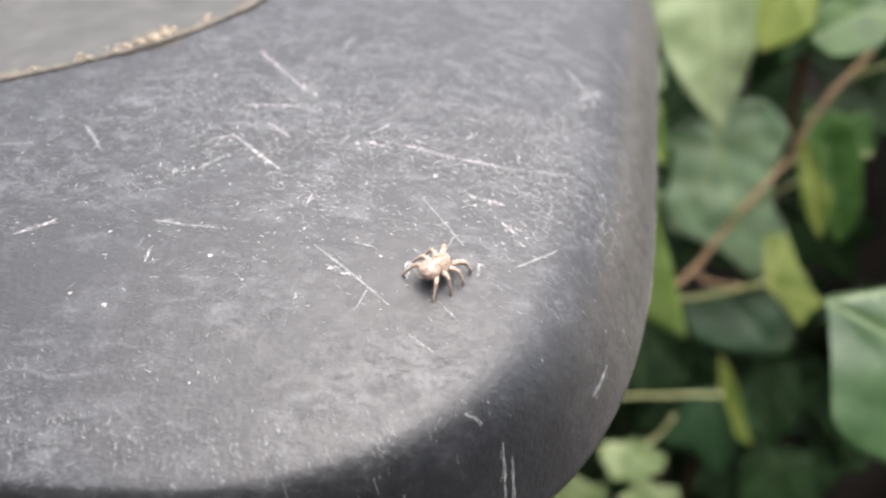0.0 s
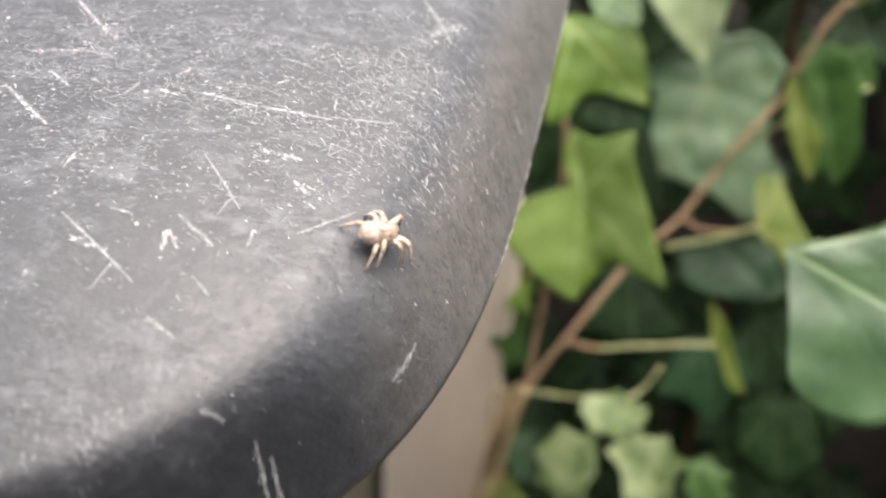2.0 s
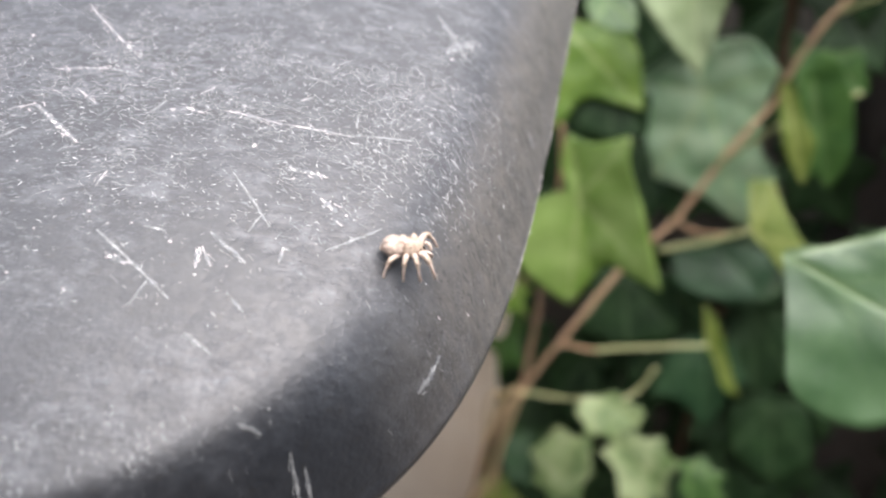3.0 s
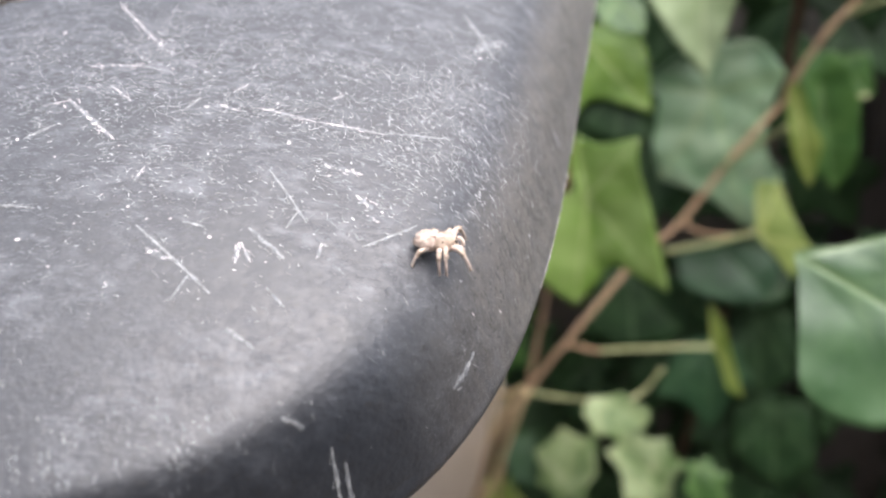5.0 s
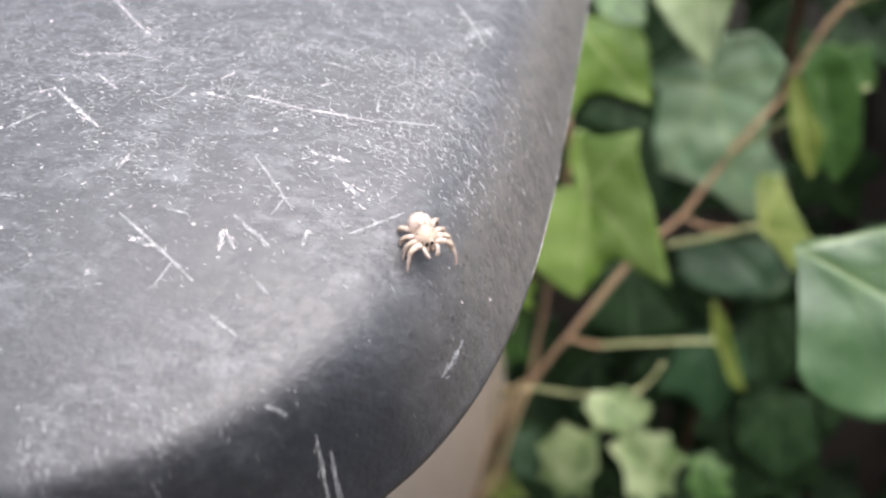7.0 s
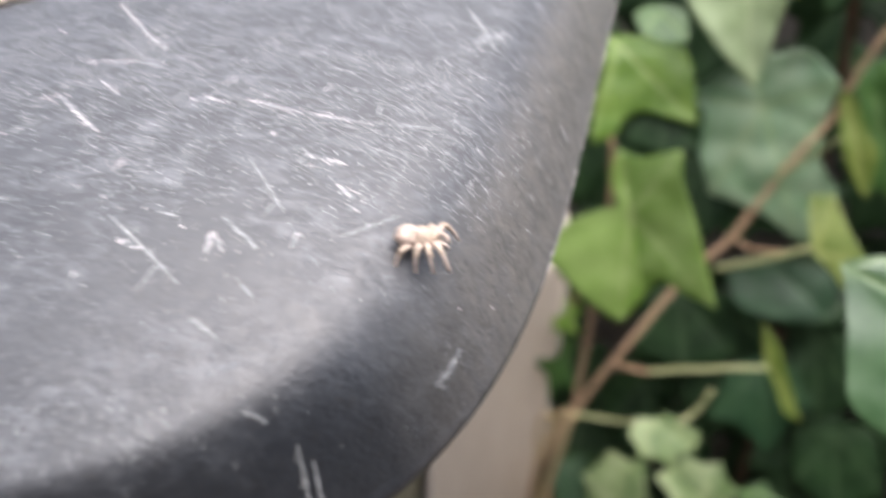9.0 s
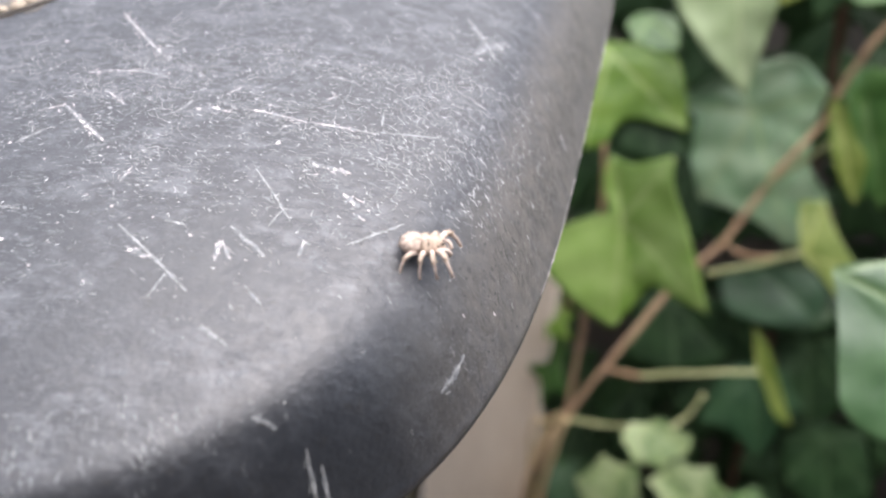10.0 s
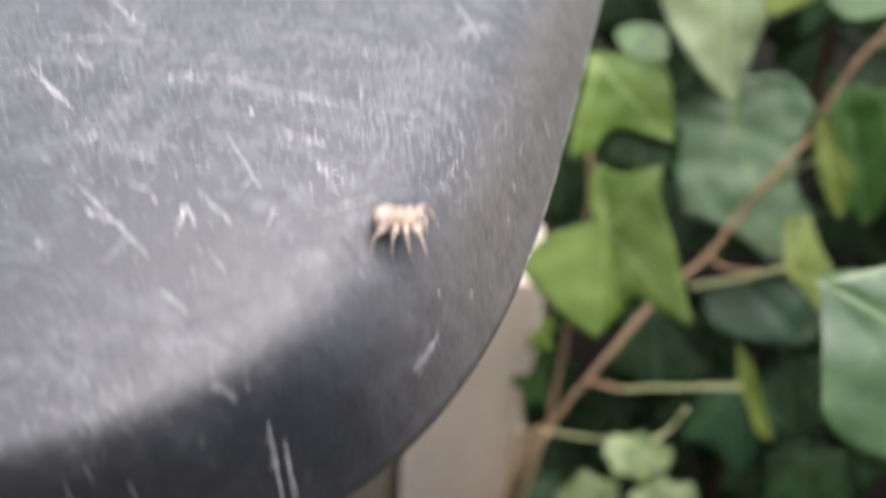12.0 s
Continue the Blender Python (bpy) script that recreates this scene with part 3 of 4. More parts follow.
def scratch(x, y, turn, length, width, mat):
    bm = bmesh.new()
    bend = random.uniform(-6, 6)
    stroke(bm, x, y, turn, length, width * 0.9, bend, 0.00007, 0.00022)
    for k in range(int(length / 0.0007)):  # chips torn out beside it
        u = random.uniform(0.05, 0.95) * length
        off = random.gauss(0, 1.1) * width
        a = radians(turn + bend * (u / length - 0.5))
        stroke(bm, x + u * math.cos(a) - off * math.sin(a), y + u * math.sin(a) + off * math.cos(a), turn + random.gauss(0, 22), random.uniform(0.0003, 0.0011), width * random.uniform(0.25, 0.55), 0.0, 0.00006, 0.0002)
    ob = part("scratch", bm, mat, lid)
    bm = bmesh.new()
    stroke(bm, x, y, turn, length, max(width * 2.0, 0.0005), bend, 0.00003, 0.00030)
    part("haze", bm, hazed, ob, "greyed plastic along the scratch")


def nick(x, y, size):
    """A small gouge with a whitened, ragged edge."""
    bm = bmesh.new()
    ring = []
    top = bm.verts.new((x, y, lid_height(x, y) + size * 0.2))
    for k in range(9):
        a = math.tau * k / 9
        r = size * random.uniform(0.35, 0.65)
        qx, qy = x + r * math.cos(a), y + 0.8 * r * math.sin(a)
        ring.append(bm.verts.new((qx, qy, lid_height(qx, qy) + 0.00005)))
    for k in range(9):
        bm.faces.new((top, ring[k], ring[(k + 1) % 9]))
    part("nick", bm, scar, lid)


scratch(-0.0067, 0.1774, -52, 0.0207, 0.00040, scar)
scratch(-0.0054, 0.1486, -44, 0.0130, 0.00050, scar)
scratch(-0.0087, 0.1468, 23, 0.0038, 0.00025, scar)
scratch(-0.0049, 0.1571, 8, 0.0077, 0.00044, scar)
scratch(0.0028, 0.1580, -16, 0.0051, 0.00026, faint_scar)
scratch(0.0226, 0.1490, -10, 0.0092, 0.00039, scar)
scratch(0.0318, 0.1472, -5, 0.0101, 0.00038, scar)
scratch(0.0418, 0.1467, 5, 0.0092, 0.00022, faint_scar)
scratch(0.0340, 0.1379, -12, 0.0052, 0.00056, scar)
scratch(0.0391, 0.1326, -41, 0.0033, 0.00060, scar)
scratch(0.0409, 0.1292, -33, 0.0019, 0.00039, scar)
scratch(0.0168, 0.1492, -23, 0.0035, 0.00039, scar)
scratch(0.0120, 0.1470, 59, 0.0039, 0.00031, faint_scar)
scratch(0.0267, 0.1358, -54, 0.0114, 0.00028, faint_scar)
scratch(0.0320, 0.1285, -113, 0.0035, 0.00020, faint_scar)
scratch(0.0253, 0.1188, 89, 0.0033, 0.00037, scar)
scratch(0.0255, 0.1222, -62, 0.0035, 0.00032, scar)
scratch(0.0260, 0.1247, -41, 0.0069, 0.00045, faint_scar)
scratch(0.0353, 0.1207, 84, 0.0027, 0.00031, scar)
scratch(0.0355, 0.1232, -20, 0.0011, 0.00025, faint_scar)
scratch(0.0137, 0.1203, -29, 0.0035, 0.00045, scar)
scratch(0.0116, 0.1239, -40, 0.0152, 0.00034, faint_scar)
scratch(0.0174, 0.1249, -12, 0.0030, 0.00027, faint_scar)
scratch(0.0092, 0.1316, 78, 0.0028, 0.00029, scar)
scratch(-0.0077, 0.1268, -5, 0.0052, 0.00022, faint_scar)
scratch(-0.0089, 0.1394, 42, 0.0042, 0.00040, faint_scar)
scratch(0.0003, 0.1518, -41, 0.0046, 0.00034, scar)
scratch(0.0184, 0.1527, 45, 0.0023, 0.00032, scar)
scratch(0.0327, 0.1601, -17, 0.0057, 0.00025, faint_scar)
scratch(0.0333, 0.1533, 33, 0.0021, 0.00031, scar)
scratch(0.0422, 0.1524, -86, 0.0039, 0.00023, faint_scar)
scratch(0.0551, 0.1729, 53, 0.0083, 0.00070, faint_scar)
scratch(0.0528, 0.1130, 62, 0.0064, 0.00019, faint_scar)
scratch(0.0389, 0.0999, -75, 0.0040, 0.00029, faint_scar)
scratch(0.0403, 0.0998, -76, 0.0029, 0.00030, faint_scar)
scratch(0.0260, 0.1097, -37, 0.0038, 0.00023, faint_scar)
scratch(0.0298, 0.1156, -46, 0.0036, 0.00024, faint_scar)
scratch(0.0408, 0.1236, 36, 0.0087, 0.00025, faint_scar)
scratch(0.0698, 0.1707, -60, 0.0018, 0.00037, scar)
scratch(0.0338, 0.0999, -0, 0.0023, 0.00016, faint_scar)
scratch(0.0199, 0.1164, -108, 0.0040, 0.00019, faint_scar)
scratch(-0.0330, 0.1252, 24, 0.0060, 0.00047, scar)
scratch(-0.0119, 0.1196, 87, 0.0026, 0.00036, scar)
scratch(-0.0310, 0.1505, -51, 0.0080, 0.00037, faint_scar)
scratch(-0.0129, 0.1277, -10, 0.0072, 0.00030, faint_scar)
scratch(0.0261, 0.1094, -31, 0.0043, 0.00031, faint_scar)
scratch(0.0088, 0.1788, 76, 0.0080, 0.00041, faint_scar)
scratch(-0.0438, 0.1459, -3, 0.0058, 0.00028, faint_scar)
scratch(0.0533, 0.1845, -65, 0.0128, 0.00062, faint_scar)
nick(0.0152, 0.1483, 0.00083)
nick(0.0428, 0.1301, 0.00046)
nick(0.0214, 0.1226, 0.00053)
nick(-0.0029, 0.1210, 0.00074)
nick(0.0025, 0.1169, 0.00047)
nick(0.0097, 0.1269, 0.00049)
nick(0.0103, 0.1148, 0.00037)
nick(0.0157, 0.1253, 0.00039)
nick(0.0036, 0.1238, 0.00032)
nick(0.0056, 0.1289, 0.00033)
nick(0.0286, 0.1269, 0.00038)
nick(0.0291, 0.1194, 0.00036)
nick(0.0127, 0.1250, 0.00040)
nick(-0.0097, 0.1393, 0.00057)
nick(-0.0031, 0.1358, 0.00045)
nick(0.0051, 0.1385, 0.00045)
nick(-0.0125, 0.1667, 0.00068)
nick(0.0078, 0.1575, 0.00060)
nick(-0.0035, 0.1516, 0.00050)
nick(0.0285, 0.1416, 0.00077)
nick(0.0592, 0.1268, 0.00041)
nick(0.0553, 0.1224, 0.00039)
nick(0.0561, 0.1716, 0.00072)
nick(0.0489, 0.1583, 0.00037)
nick(0.0254, 0.1505, 0.00046)
nick(-0.0155, 0.1124, 0.00073)
nick(-0.0208, 0.1143, 0.00058)
nick(-0.0186, 0.1254, 0.00062)
nick(-0.0012, 0.1010, 0.00036)
nick(0.0286, 0.1420, 0.00046)
nick(0.0212, 0.1227, 0.00040)

fine_scratches(lid)


def dirt_crumb(angle, inset, size, mat=dirt):
    """A crumb of dry dirt on the edge of the dish."""
    bm = bmesh.new()
    bmesh.ops.create_icosphere(bm, subdivisions=2, radius=size)
    a = radians(angle)
    x, y = DISH_AT.x + (DISH - inset) * math.cos(a), DISH_AT.y + (DISH - inset) * math.sin(a)
    for v in bm.verts:
        v.co *= 1 + 0.45 * noise.noise(v.co * (0.8 / size) + Vector((angle, 0, 0)))
        v.co.z *= 0.6
    ob = tagged(new("dirt_crumb", mesh_of("dirt_crumb", bm, mat)), "dry tan crumb of dirt in the seat's dish", "dirt", "dirt crumbs")
    ob.matrix_basis = Matrix.Translation((x, y, lid_height(x, y) + size * 0.35)) @ pose(0, 0, 0, 0, 0, angle * 7 % 360)


for angle, inset, size in ((-48, 0.0032, 0.0015), (-45.5, 0.0042, 0.0012), (-50.5, 0.0036, 0.0011), (-43, 0.0052, 0.0009), (-53, 0.0035, 0.0008), (-44, 0.0072, 0.0008), (-62, 0.0035, 0.0007), (-36, 0.0035, 0.0008), (-70, 0.0038, 0.0007)):
    dirt_crumb(angle, inset, size)
for k in range(16):
    dirt_crumb(random.uniform(-75, -30), random.uniform(0.0028, 0.0060), random.uniform(0.0003, 0.0008))

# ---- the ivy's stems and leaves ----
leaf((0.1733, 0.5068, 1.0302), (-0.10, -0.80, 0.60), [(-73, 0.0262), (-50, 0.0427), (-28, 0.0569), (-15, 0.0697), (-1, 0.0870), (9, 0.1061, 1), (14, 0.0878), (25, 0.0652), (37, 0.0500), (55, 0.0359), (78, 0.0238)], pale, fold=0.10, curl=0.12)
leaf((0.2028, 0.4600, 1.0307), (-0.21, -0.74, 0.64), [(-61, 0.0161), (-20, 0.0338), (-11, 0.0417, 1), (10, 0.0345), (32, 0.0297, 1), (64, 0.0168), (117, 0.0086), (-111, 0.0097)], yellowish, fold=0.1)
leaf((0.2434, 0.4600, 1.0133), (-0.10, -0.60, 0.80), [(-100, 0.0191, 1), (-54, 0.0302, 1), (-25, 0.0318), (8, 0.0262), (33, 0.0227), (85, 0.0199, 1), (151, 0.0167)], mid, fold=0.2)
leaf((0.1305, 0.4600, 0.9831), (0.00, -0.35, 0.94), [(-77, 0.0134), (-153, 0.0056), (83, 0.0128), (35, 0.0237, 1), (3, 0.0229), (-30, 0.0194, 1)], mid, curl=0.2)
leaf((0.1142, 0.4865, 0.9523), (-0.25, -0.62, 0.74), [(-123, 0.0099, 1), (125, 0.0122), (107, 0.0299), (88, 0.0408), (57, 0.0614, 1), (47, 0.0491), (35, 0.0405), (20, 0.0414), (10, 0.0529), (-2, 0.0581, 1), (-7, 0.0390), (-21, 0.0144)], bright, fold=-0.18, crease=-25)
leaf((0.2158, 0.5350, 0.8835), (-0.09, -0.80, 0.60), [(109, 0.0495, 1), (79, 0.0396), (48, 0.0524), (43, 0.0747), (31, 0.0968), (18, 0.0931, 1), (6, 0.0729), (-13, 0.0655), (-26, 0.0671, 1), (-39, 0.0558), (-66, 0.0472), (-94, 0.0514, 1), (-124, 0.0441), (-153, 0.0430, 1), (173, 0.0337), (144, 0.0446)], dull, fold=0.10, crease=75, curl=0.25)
leaf((0.1187, 0.4110, 0.8888), (-0.39, -0.79, 0.46), [(-155, 0.0365, 1), (-179, 0.0314), (152, 0.0468, 1), (134, 0.0360), (96, 0.0394), (60, 0.0685, 1), (52, 0.0522), (39, 0.0401), (20, 0.0496), (10, 0.0623, 1), (-9, 0.0541), (-33, 0.0494), (-51, 0.0486), (-67, 0.0332), (-88, 0.0134), (-111, 0.0078), (-137, 0.0217)], pale_sheen, fold=0.40, crease=24, curl=0.05)
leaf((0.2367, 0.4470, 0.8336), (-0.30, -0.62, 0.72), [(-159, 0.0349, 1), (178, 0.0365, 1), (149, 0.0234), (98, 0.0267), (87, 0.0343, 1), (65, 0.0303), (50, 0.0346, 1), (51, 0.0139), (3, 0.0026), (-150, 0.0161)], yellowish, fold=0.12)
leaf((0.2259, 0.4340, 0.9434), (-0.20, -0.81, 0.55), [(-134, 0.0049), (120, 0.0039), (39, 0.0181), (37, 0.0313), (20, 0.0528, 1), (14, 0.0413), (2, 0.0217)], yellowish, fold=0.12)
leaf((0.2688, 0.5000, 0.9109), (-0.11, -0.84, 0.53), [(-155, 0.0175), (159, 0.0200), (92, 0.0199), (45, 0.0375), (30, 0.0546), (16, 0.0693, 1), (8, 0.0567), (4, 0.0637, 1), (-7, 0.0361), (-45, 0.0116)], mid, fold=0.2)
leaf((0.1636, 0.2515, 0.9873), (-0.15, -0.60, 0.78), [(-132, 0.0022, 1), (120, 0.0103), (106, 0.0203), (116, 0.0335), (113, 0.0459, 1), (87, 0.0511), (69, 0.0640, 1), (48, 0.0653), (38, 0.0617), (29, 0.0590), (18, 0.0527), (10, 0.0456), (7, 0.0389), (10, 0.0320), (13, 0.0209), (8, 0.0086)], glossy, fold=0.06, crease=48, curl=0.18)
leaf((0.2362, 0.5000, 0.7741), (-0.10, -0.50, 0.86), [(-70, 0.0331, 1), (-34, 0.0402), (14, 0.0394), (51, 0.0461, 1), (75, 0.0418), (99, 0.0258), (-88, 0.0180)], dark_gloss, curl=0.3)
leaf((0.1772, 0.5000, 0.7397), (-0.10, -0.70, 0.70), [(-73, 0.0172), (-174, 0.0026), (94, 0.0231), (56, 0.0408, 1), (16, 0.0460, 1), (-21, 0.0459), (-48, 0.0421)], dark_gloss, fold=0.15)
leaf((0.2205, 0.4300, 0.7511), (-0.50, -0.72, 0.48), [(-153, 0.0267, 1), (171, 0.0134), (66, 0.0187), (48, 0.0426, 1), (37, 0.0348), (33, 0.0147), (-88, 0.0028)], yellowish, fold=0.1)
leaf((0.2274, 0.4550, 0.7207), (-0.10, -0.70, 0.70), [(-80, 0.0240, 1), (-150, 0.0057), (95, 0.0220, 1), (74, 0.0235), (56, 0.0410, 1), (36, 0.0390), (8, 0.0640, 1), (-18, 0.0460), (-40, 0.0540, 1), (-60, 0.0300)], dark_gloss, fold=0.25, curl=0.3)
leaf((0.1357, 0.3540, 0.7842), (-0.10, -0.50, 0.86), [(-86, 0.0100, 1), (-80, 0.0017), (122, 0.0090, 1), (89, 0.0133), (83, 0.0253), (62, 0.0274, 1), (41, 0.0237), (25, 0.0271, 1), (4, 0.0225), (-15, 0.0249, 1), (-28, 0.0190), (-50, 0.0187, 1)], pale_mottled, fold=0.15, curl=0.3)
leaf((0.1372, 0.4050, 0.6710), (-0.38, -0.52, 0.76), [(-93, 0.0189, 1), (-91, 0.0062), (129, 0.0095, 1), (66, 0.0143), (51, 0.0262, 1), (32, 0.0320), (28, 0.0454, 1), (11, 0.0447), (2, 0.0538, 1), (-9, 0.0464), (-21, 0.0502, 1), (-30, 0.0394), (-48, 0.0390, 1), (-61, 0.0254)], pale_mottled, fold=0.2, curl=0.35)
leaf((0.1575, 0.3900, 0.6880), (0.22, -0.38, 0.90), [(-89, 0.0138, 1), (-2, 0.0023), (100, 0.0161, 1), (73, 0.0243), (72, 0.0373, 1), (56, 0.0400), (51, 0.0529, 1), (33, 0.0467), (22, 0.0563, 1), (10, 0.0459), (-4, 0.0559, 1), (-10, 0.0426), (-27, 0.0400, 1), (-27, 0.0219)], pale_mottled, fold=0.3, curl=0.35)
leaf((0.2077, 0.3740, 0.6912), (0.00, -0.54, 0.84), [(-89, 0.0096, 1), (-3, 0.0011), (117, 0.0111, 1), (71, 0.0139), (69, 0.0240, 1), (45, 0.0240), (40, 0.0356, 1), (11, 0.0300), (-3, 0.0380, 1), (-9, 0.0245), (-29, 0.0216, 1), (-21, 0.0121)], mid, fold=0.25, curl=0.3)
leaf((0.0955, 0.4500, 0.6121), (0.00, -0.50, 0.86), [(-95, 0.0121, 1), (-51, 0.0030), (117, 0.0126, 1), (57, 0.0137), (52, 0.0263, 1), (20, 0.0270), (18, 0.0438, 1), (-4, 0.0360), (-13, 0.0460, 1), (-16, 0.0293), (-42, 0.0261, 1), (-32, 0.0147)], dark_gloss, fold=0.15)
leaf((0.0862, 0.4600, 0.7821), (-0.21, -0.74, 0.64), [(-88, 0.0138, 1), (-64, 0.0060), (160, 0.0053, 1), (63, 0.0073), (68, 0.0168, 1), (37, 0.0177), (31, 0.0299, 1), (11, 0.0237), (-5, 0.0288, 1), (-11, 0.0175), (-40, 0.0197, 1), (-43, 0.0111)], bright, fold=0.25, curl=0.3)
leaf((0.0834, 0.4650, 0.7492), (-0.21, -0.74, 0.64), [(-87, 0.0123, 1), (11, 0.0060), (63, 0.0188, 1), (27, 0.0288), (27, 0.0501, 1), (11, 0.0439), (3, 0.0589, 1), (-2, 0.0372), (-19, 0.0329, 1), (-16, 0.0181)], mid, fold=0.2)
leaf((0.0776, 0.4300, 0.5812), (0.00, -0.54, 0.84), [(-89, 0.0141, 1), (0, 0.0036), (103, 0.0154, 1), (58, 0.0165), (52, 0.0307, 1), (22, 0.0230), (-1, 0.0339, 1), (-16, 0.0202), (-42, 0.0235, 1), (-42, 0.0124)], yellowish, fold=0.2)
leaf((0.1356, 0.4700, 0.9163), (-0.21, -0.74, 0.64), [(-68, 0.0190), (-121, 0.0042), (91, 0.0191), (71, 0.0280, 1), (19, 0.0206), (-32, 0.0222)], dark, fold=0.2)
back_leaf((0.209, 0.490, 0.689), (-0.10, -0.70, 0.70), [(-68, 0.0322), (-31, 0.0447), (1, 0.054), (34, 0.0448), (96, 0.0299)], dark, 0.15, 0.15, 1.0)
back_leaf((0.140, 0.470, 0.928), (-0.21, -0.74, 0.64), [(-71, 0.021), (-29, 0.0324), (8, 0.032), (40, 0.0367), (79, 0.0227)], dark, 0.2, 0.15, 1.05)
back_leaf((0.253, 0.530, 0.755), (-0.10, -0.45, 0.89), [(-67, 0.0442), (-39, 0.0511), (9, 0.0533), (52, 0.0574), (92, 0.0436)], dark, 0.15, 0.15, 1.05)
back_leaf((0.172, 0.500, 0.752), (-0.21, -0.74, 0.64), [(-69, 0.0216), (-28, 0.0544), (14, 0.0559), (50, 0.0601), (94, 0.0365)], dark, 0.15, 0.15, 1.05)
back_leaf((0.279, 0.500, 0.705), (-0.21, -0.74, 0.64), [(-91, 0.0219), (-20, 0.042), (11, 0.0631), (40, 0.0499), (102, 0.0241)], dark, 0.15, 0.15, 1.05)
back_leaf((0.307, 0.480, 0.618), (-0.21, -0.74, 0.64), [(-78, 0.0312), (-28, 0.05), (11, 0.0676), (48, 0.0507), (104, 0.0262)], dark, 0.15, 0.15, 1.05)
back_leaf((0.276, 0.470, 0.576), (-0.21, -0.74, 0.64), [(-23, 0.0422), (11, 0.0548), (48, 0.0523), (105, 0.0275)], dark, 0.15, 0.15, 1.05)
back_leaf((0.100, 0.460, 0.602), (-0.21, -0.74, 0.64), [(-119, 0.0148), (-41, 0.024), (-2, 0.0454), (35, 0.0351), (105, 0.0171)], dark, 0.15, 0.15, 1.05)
back_leaf((0.290, 0.530, 0.909), (-0.21, -0.74, 0.64), [(-104, 0.0218), (-50, 0.0273), (-4, 0.0261), (54, 0.0307), (121, 0.018)], mid, 0.15, 0.15, 1.05)


stem("stem", [(0.2810, 0.4970, 0.9838), (0.2707, 0.4950, 0.9650), (0.2588, 0.4940, 0.9448), (0.2477, 0.4920, 0.9162), (0.2444, 0.4910, 0.9011), (0.2204, 0.4800, 0.8728), (0.1918, 0.4660, 0.8289), (0.1759, 0.4580, 0.8161), (0.1545, 0.4460, 0.7980), (0.1183, 0.4210, 0.7585), (0.0932, 0.4110, 0.7177), (0.0766, 0.4100, 0.6729), (0.0648, 0.4100, 0.6219), (0.065, 0.410, 0.480), (0.06, 0.42, 0.3), (0.05, 0.43, 0.0)], 0.0017, 0.0021, bark, "brown woody climbing stem")
stem("stem", [(0.1067, 0.4300, 0.8508), (0.1030, 0.4250, 0.8130), (0.1013, 0.4230, 0.7791), (0.0962, 0.4160, 0.7419), (0.0933, 0.4120, 0.7165), (0.0852, 0.4140, 0.6677), (0.0783, 0.4160, 0.6133), (0.076, 0.420, 0.480), (0.07, 0.43, 0.0)], 0.0014, 0.0021, bark, "thin brown stem")
stem("stem", [(0.0921, 0.4140, 0.7108), (0.0787, 0.4180, 0.6793), (0.0690, 0.4200, 0.6374), (0.0630, 0.4200, 0.5826), (0.052, 0.43, 0.48), (0.04, 0.44, 0.0)], 0.0022, 0.003, pale_bark, "thin pale dry stem")
stem("stem", [(0.0936, 0.4060, 0.7227), (0.0826, 0.4050, 0.6765), (0.0755, 0.4050, 0.6297), (0.0631, 0.4050, 0.5734), (0.056, 0.425, 0.44), (0.045, 0.44, 0.0)], 0.002, 0.0028, pale_bark, "thin pale dry stem")
stem("stalk", [(0.1820, 0.4560, 0.8105), (0.2011, 0.4500, 0.8208), (0.2302, 0.4400, 0.8404)], 0.0019, 0.0016, green_stalk)
stem("stalk", [(0.1918, 0.4660, 0.8289), (0.2017, 0.4580, 0.8260), (0.2216, 0.4470, 0.8312)], 0.0014, 0.0011, red_stalk)
stem("stalk", [(0.1196, 0.4210, 0.7574), (0.1290, 0.4198, 0.7548), (0.1413, 0.4180, 0.7532)], 0.0017, 0.0016, red_stalk)
stem("stalk", [(0.1400, 0.4182, 0.7532), (0.1560, 0.4170, 0.7562), (0.1738, 0.4150, 0.7599), (0.2131, 0.4110, 0.7673)], 0.00162, 0.0014, green_stalk)
stem("stalk", [(0.2130, 0.4780, 0.8634), (0.2269, 0.4650, 0.8893), (0.2349, 0.4450, 0.9171)], 0.0014, 0.0013, green_stalk)
stem("stalk", [(0.2466, 0.4900, 0.9025), (0.2662, 0.4950, 0.9011), (0.3002, 0.5000, 0.9021)], 0.0013, 0.0012, green_stalk)
stem("stalk", [(0.0932, 0.4110, 0.7177), (0.1194, 0.4000, 0.7247), (0.1487, 0.3800, 0.7471), (0.1650, 0.3850, 0.7515), (0.1759, 0.3900, 0.7681)], 0.0015, 0.0012, green_stalk)
stem("stalk", [(0.1067, 0.4300, 0.8508), (0.1095, 0.4320, 0.8835), (0.1089, 0.4400, 0.9189)], 0.0015, 0.0012, red_stalk)
stem("stalk", [(0.0915, 0.4250, 0.8087), (0.1066, 0.4200, 0.8667), (0.1170, 0.4120, 0.8873)], 0.0014, 0.0012, red_stalk)
stem("stalk", [(0.2692, 0.4940, 0.9587), (0.2727, 0.4850, 0.9679), (0.2751, 0.4700, 0.9795)], 0.0014, 0.0012, green_stalk)
stem("stem", [(0.0905, 0.4220, 0.7090), (0.0800, 0.4300, 0.6830), (0.0735, 0.4350, 0.6400), (0.0690, 0.4380, 0.5900), (0.060, 0.44, 0.50), (0.05, 0.45, 0.0)], 0.0016, 0.0026, pale_bark, "thin pale dry stem")
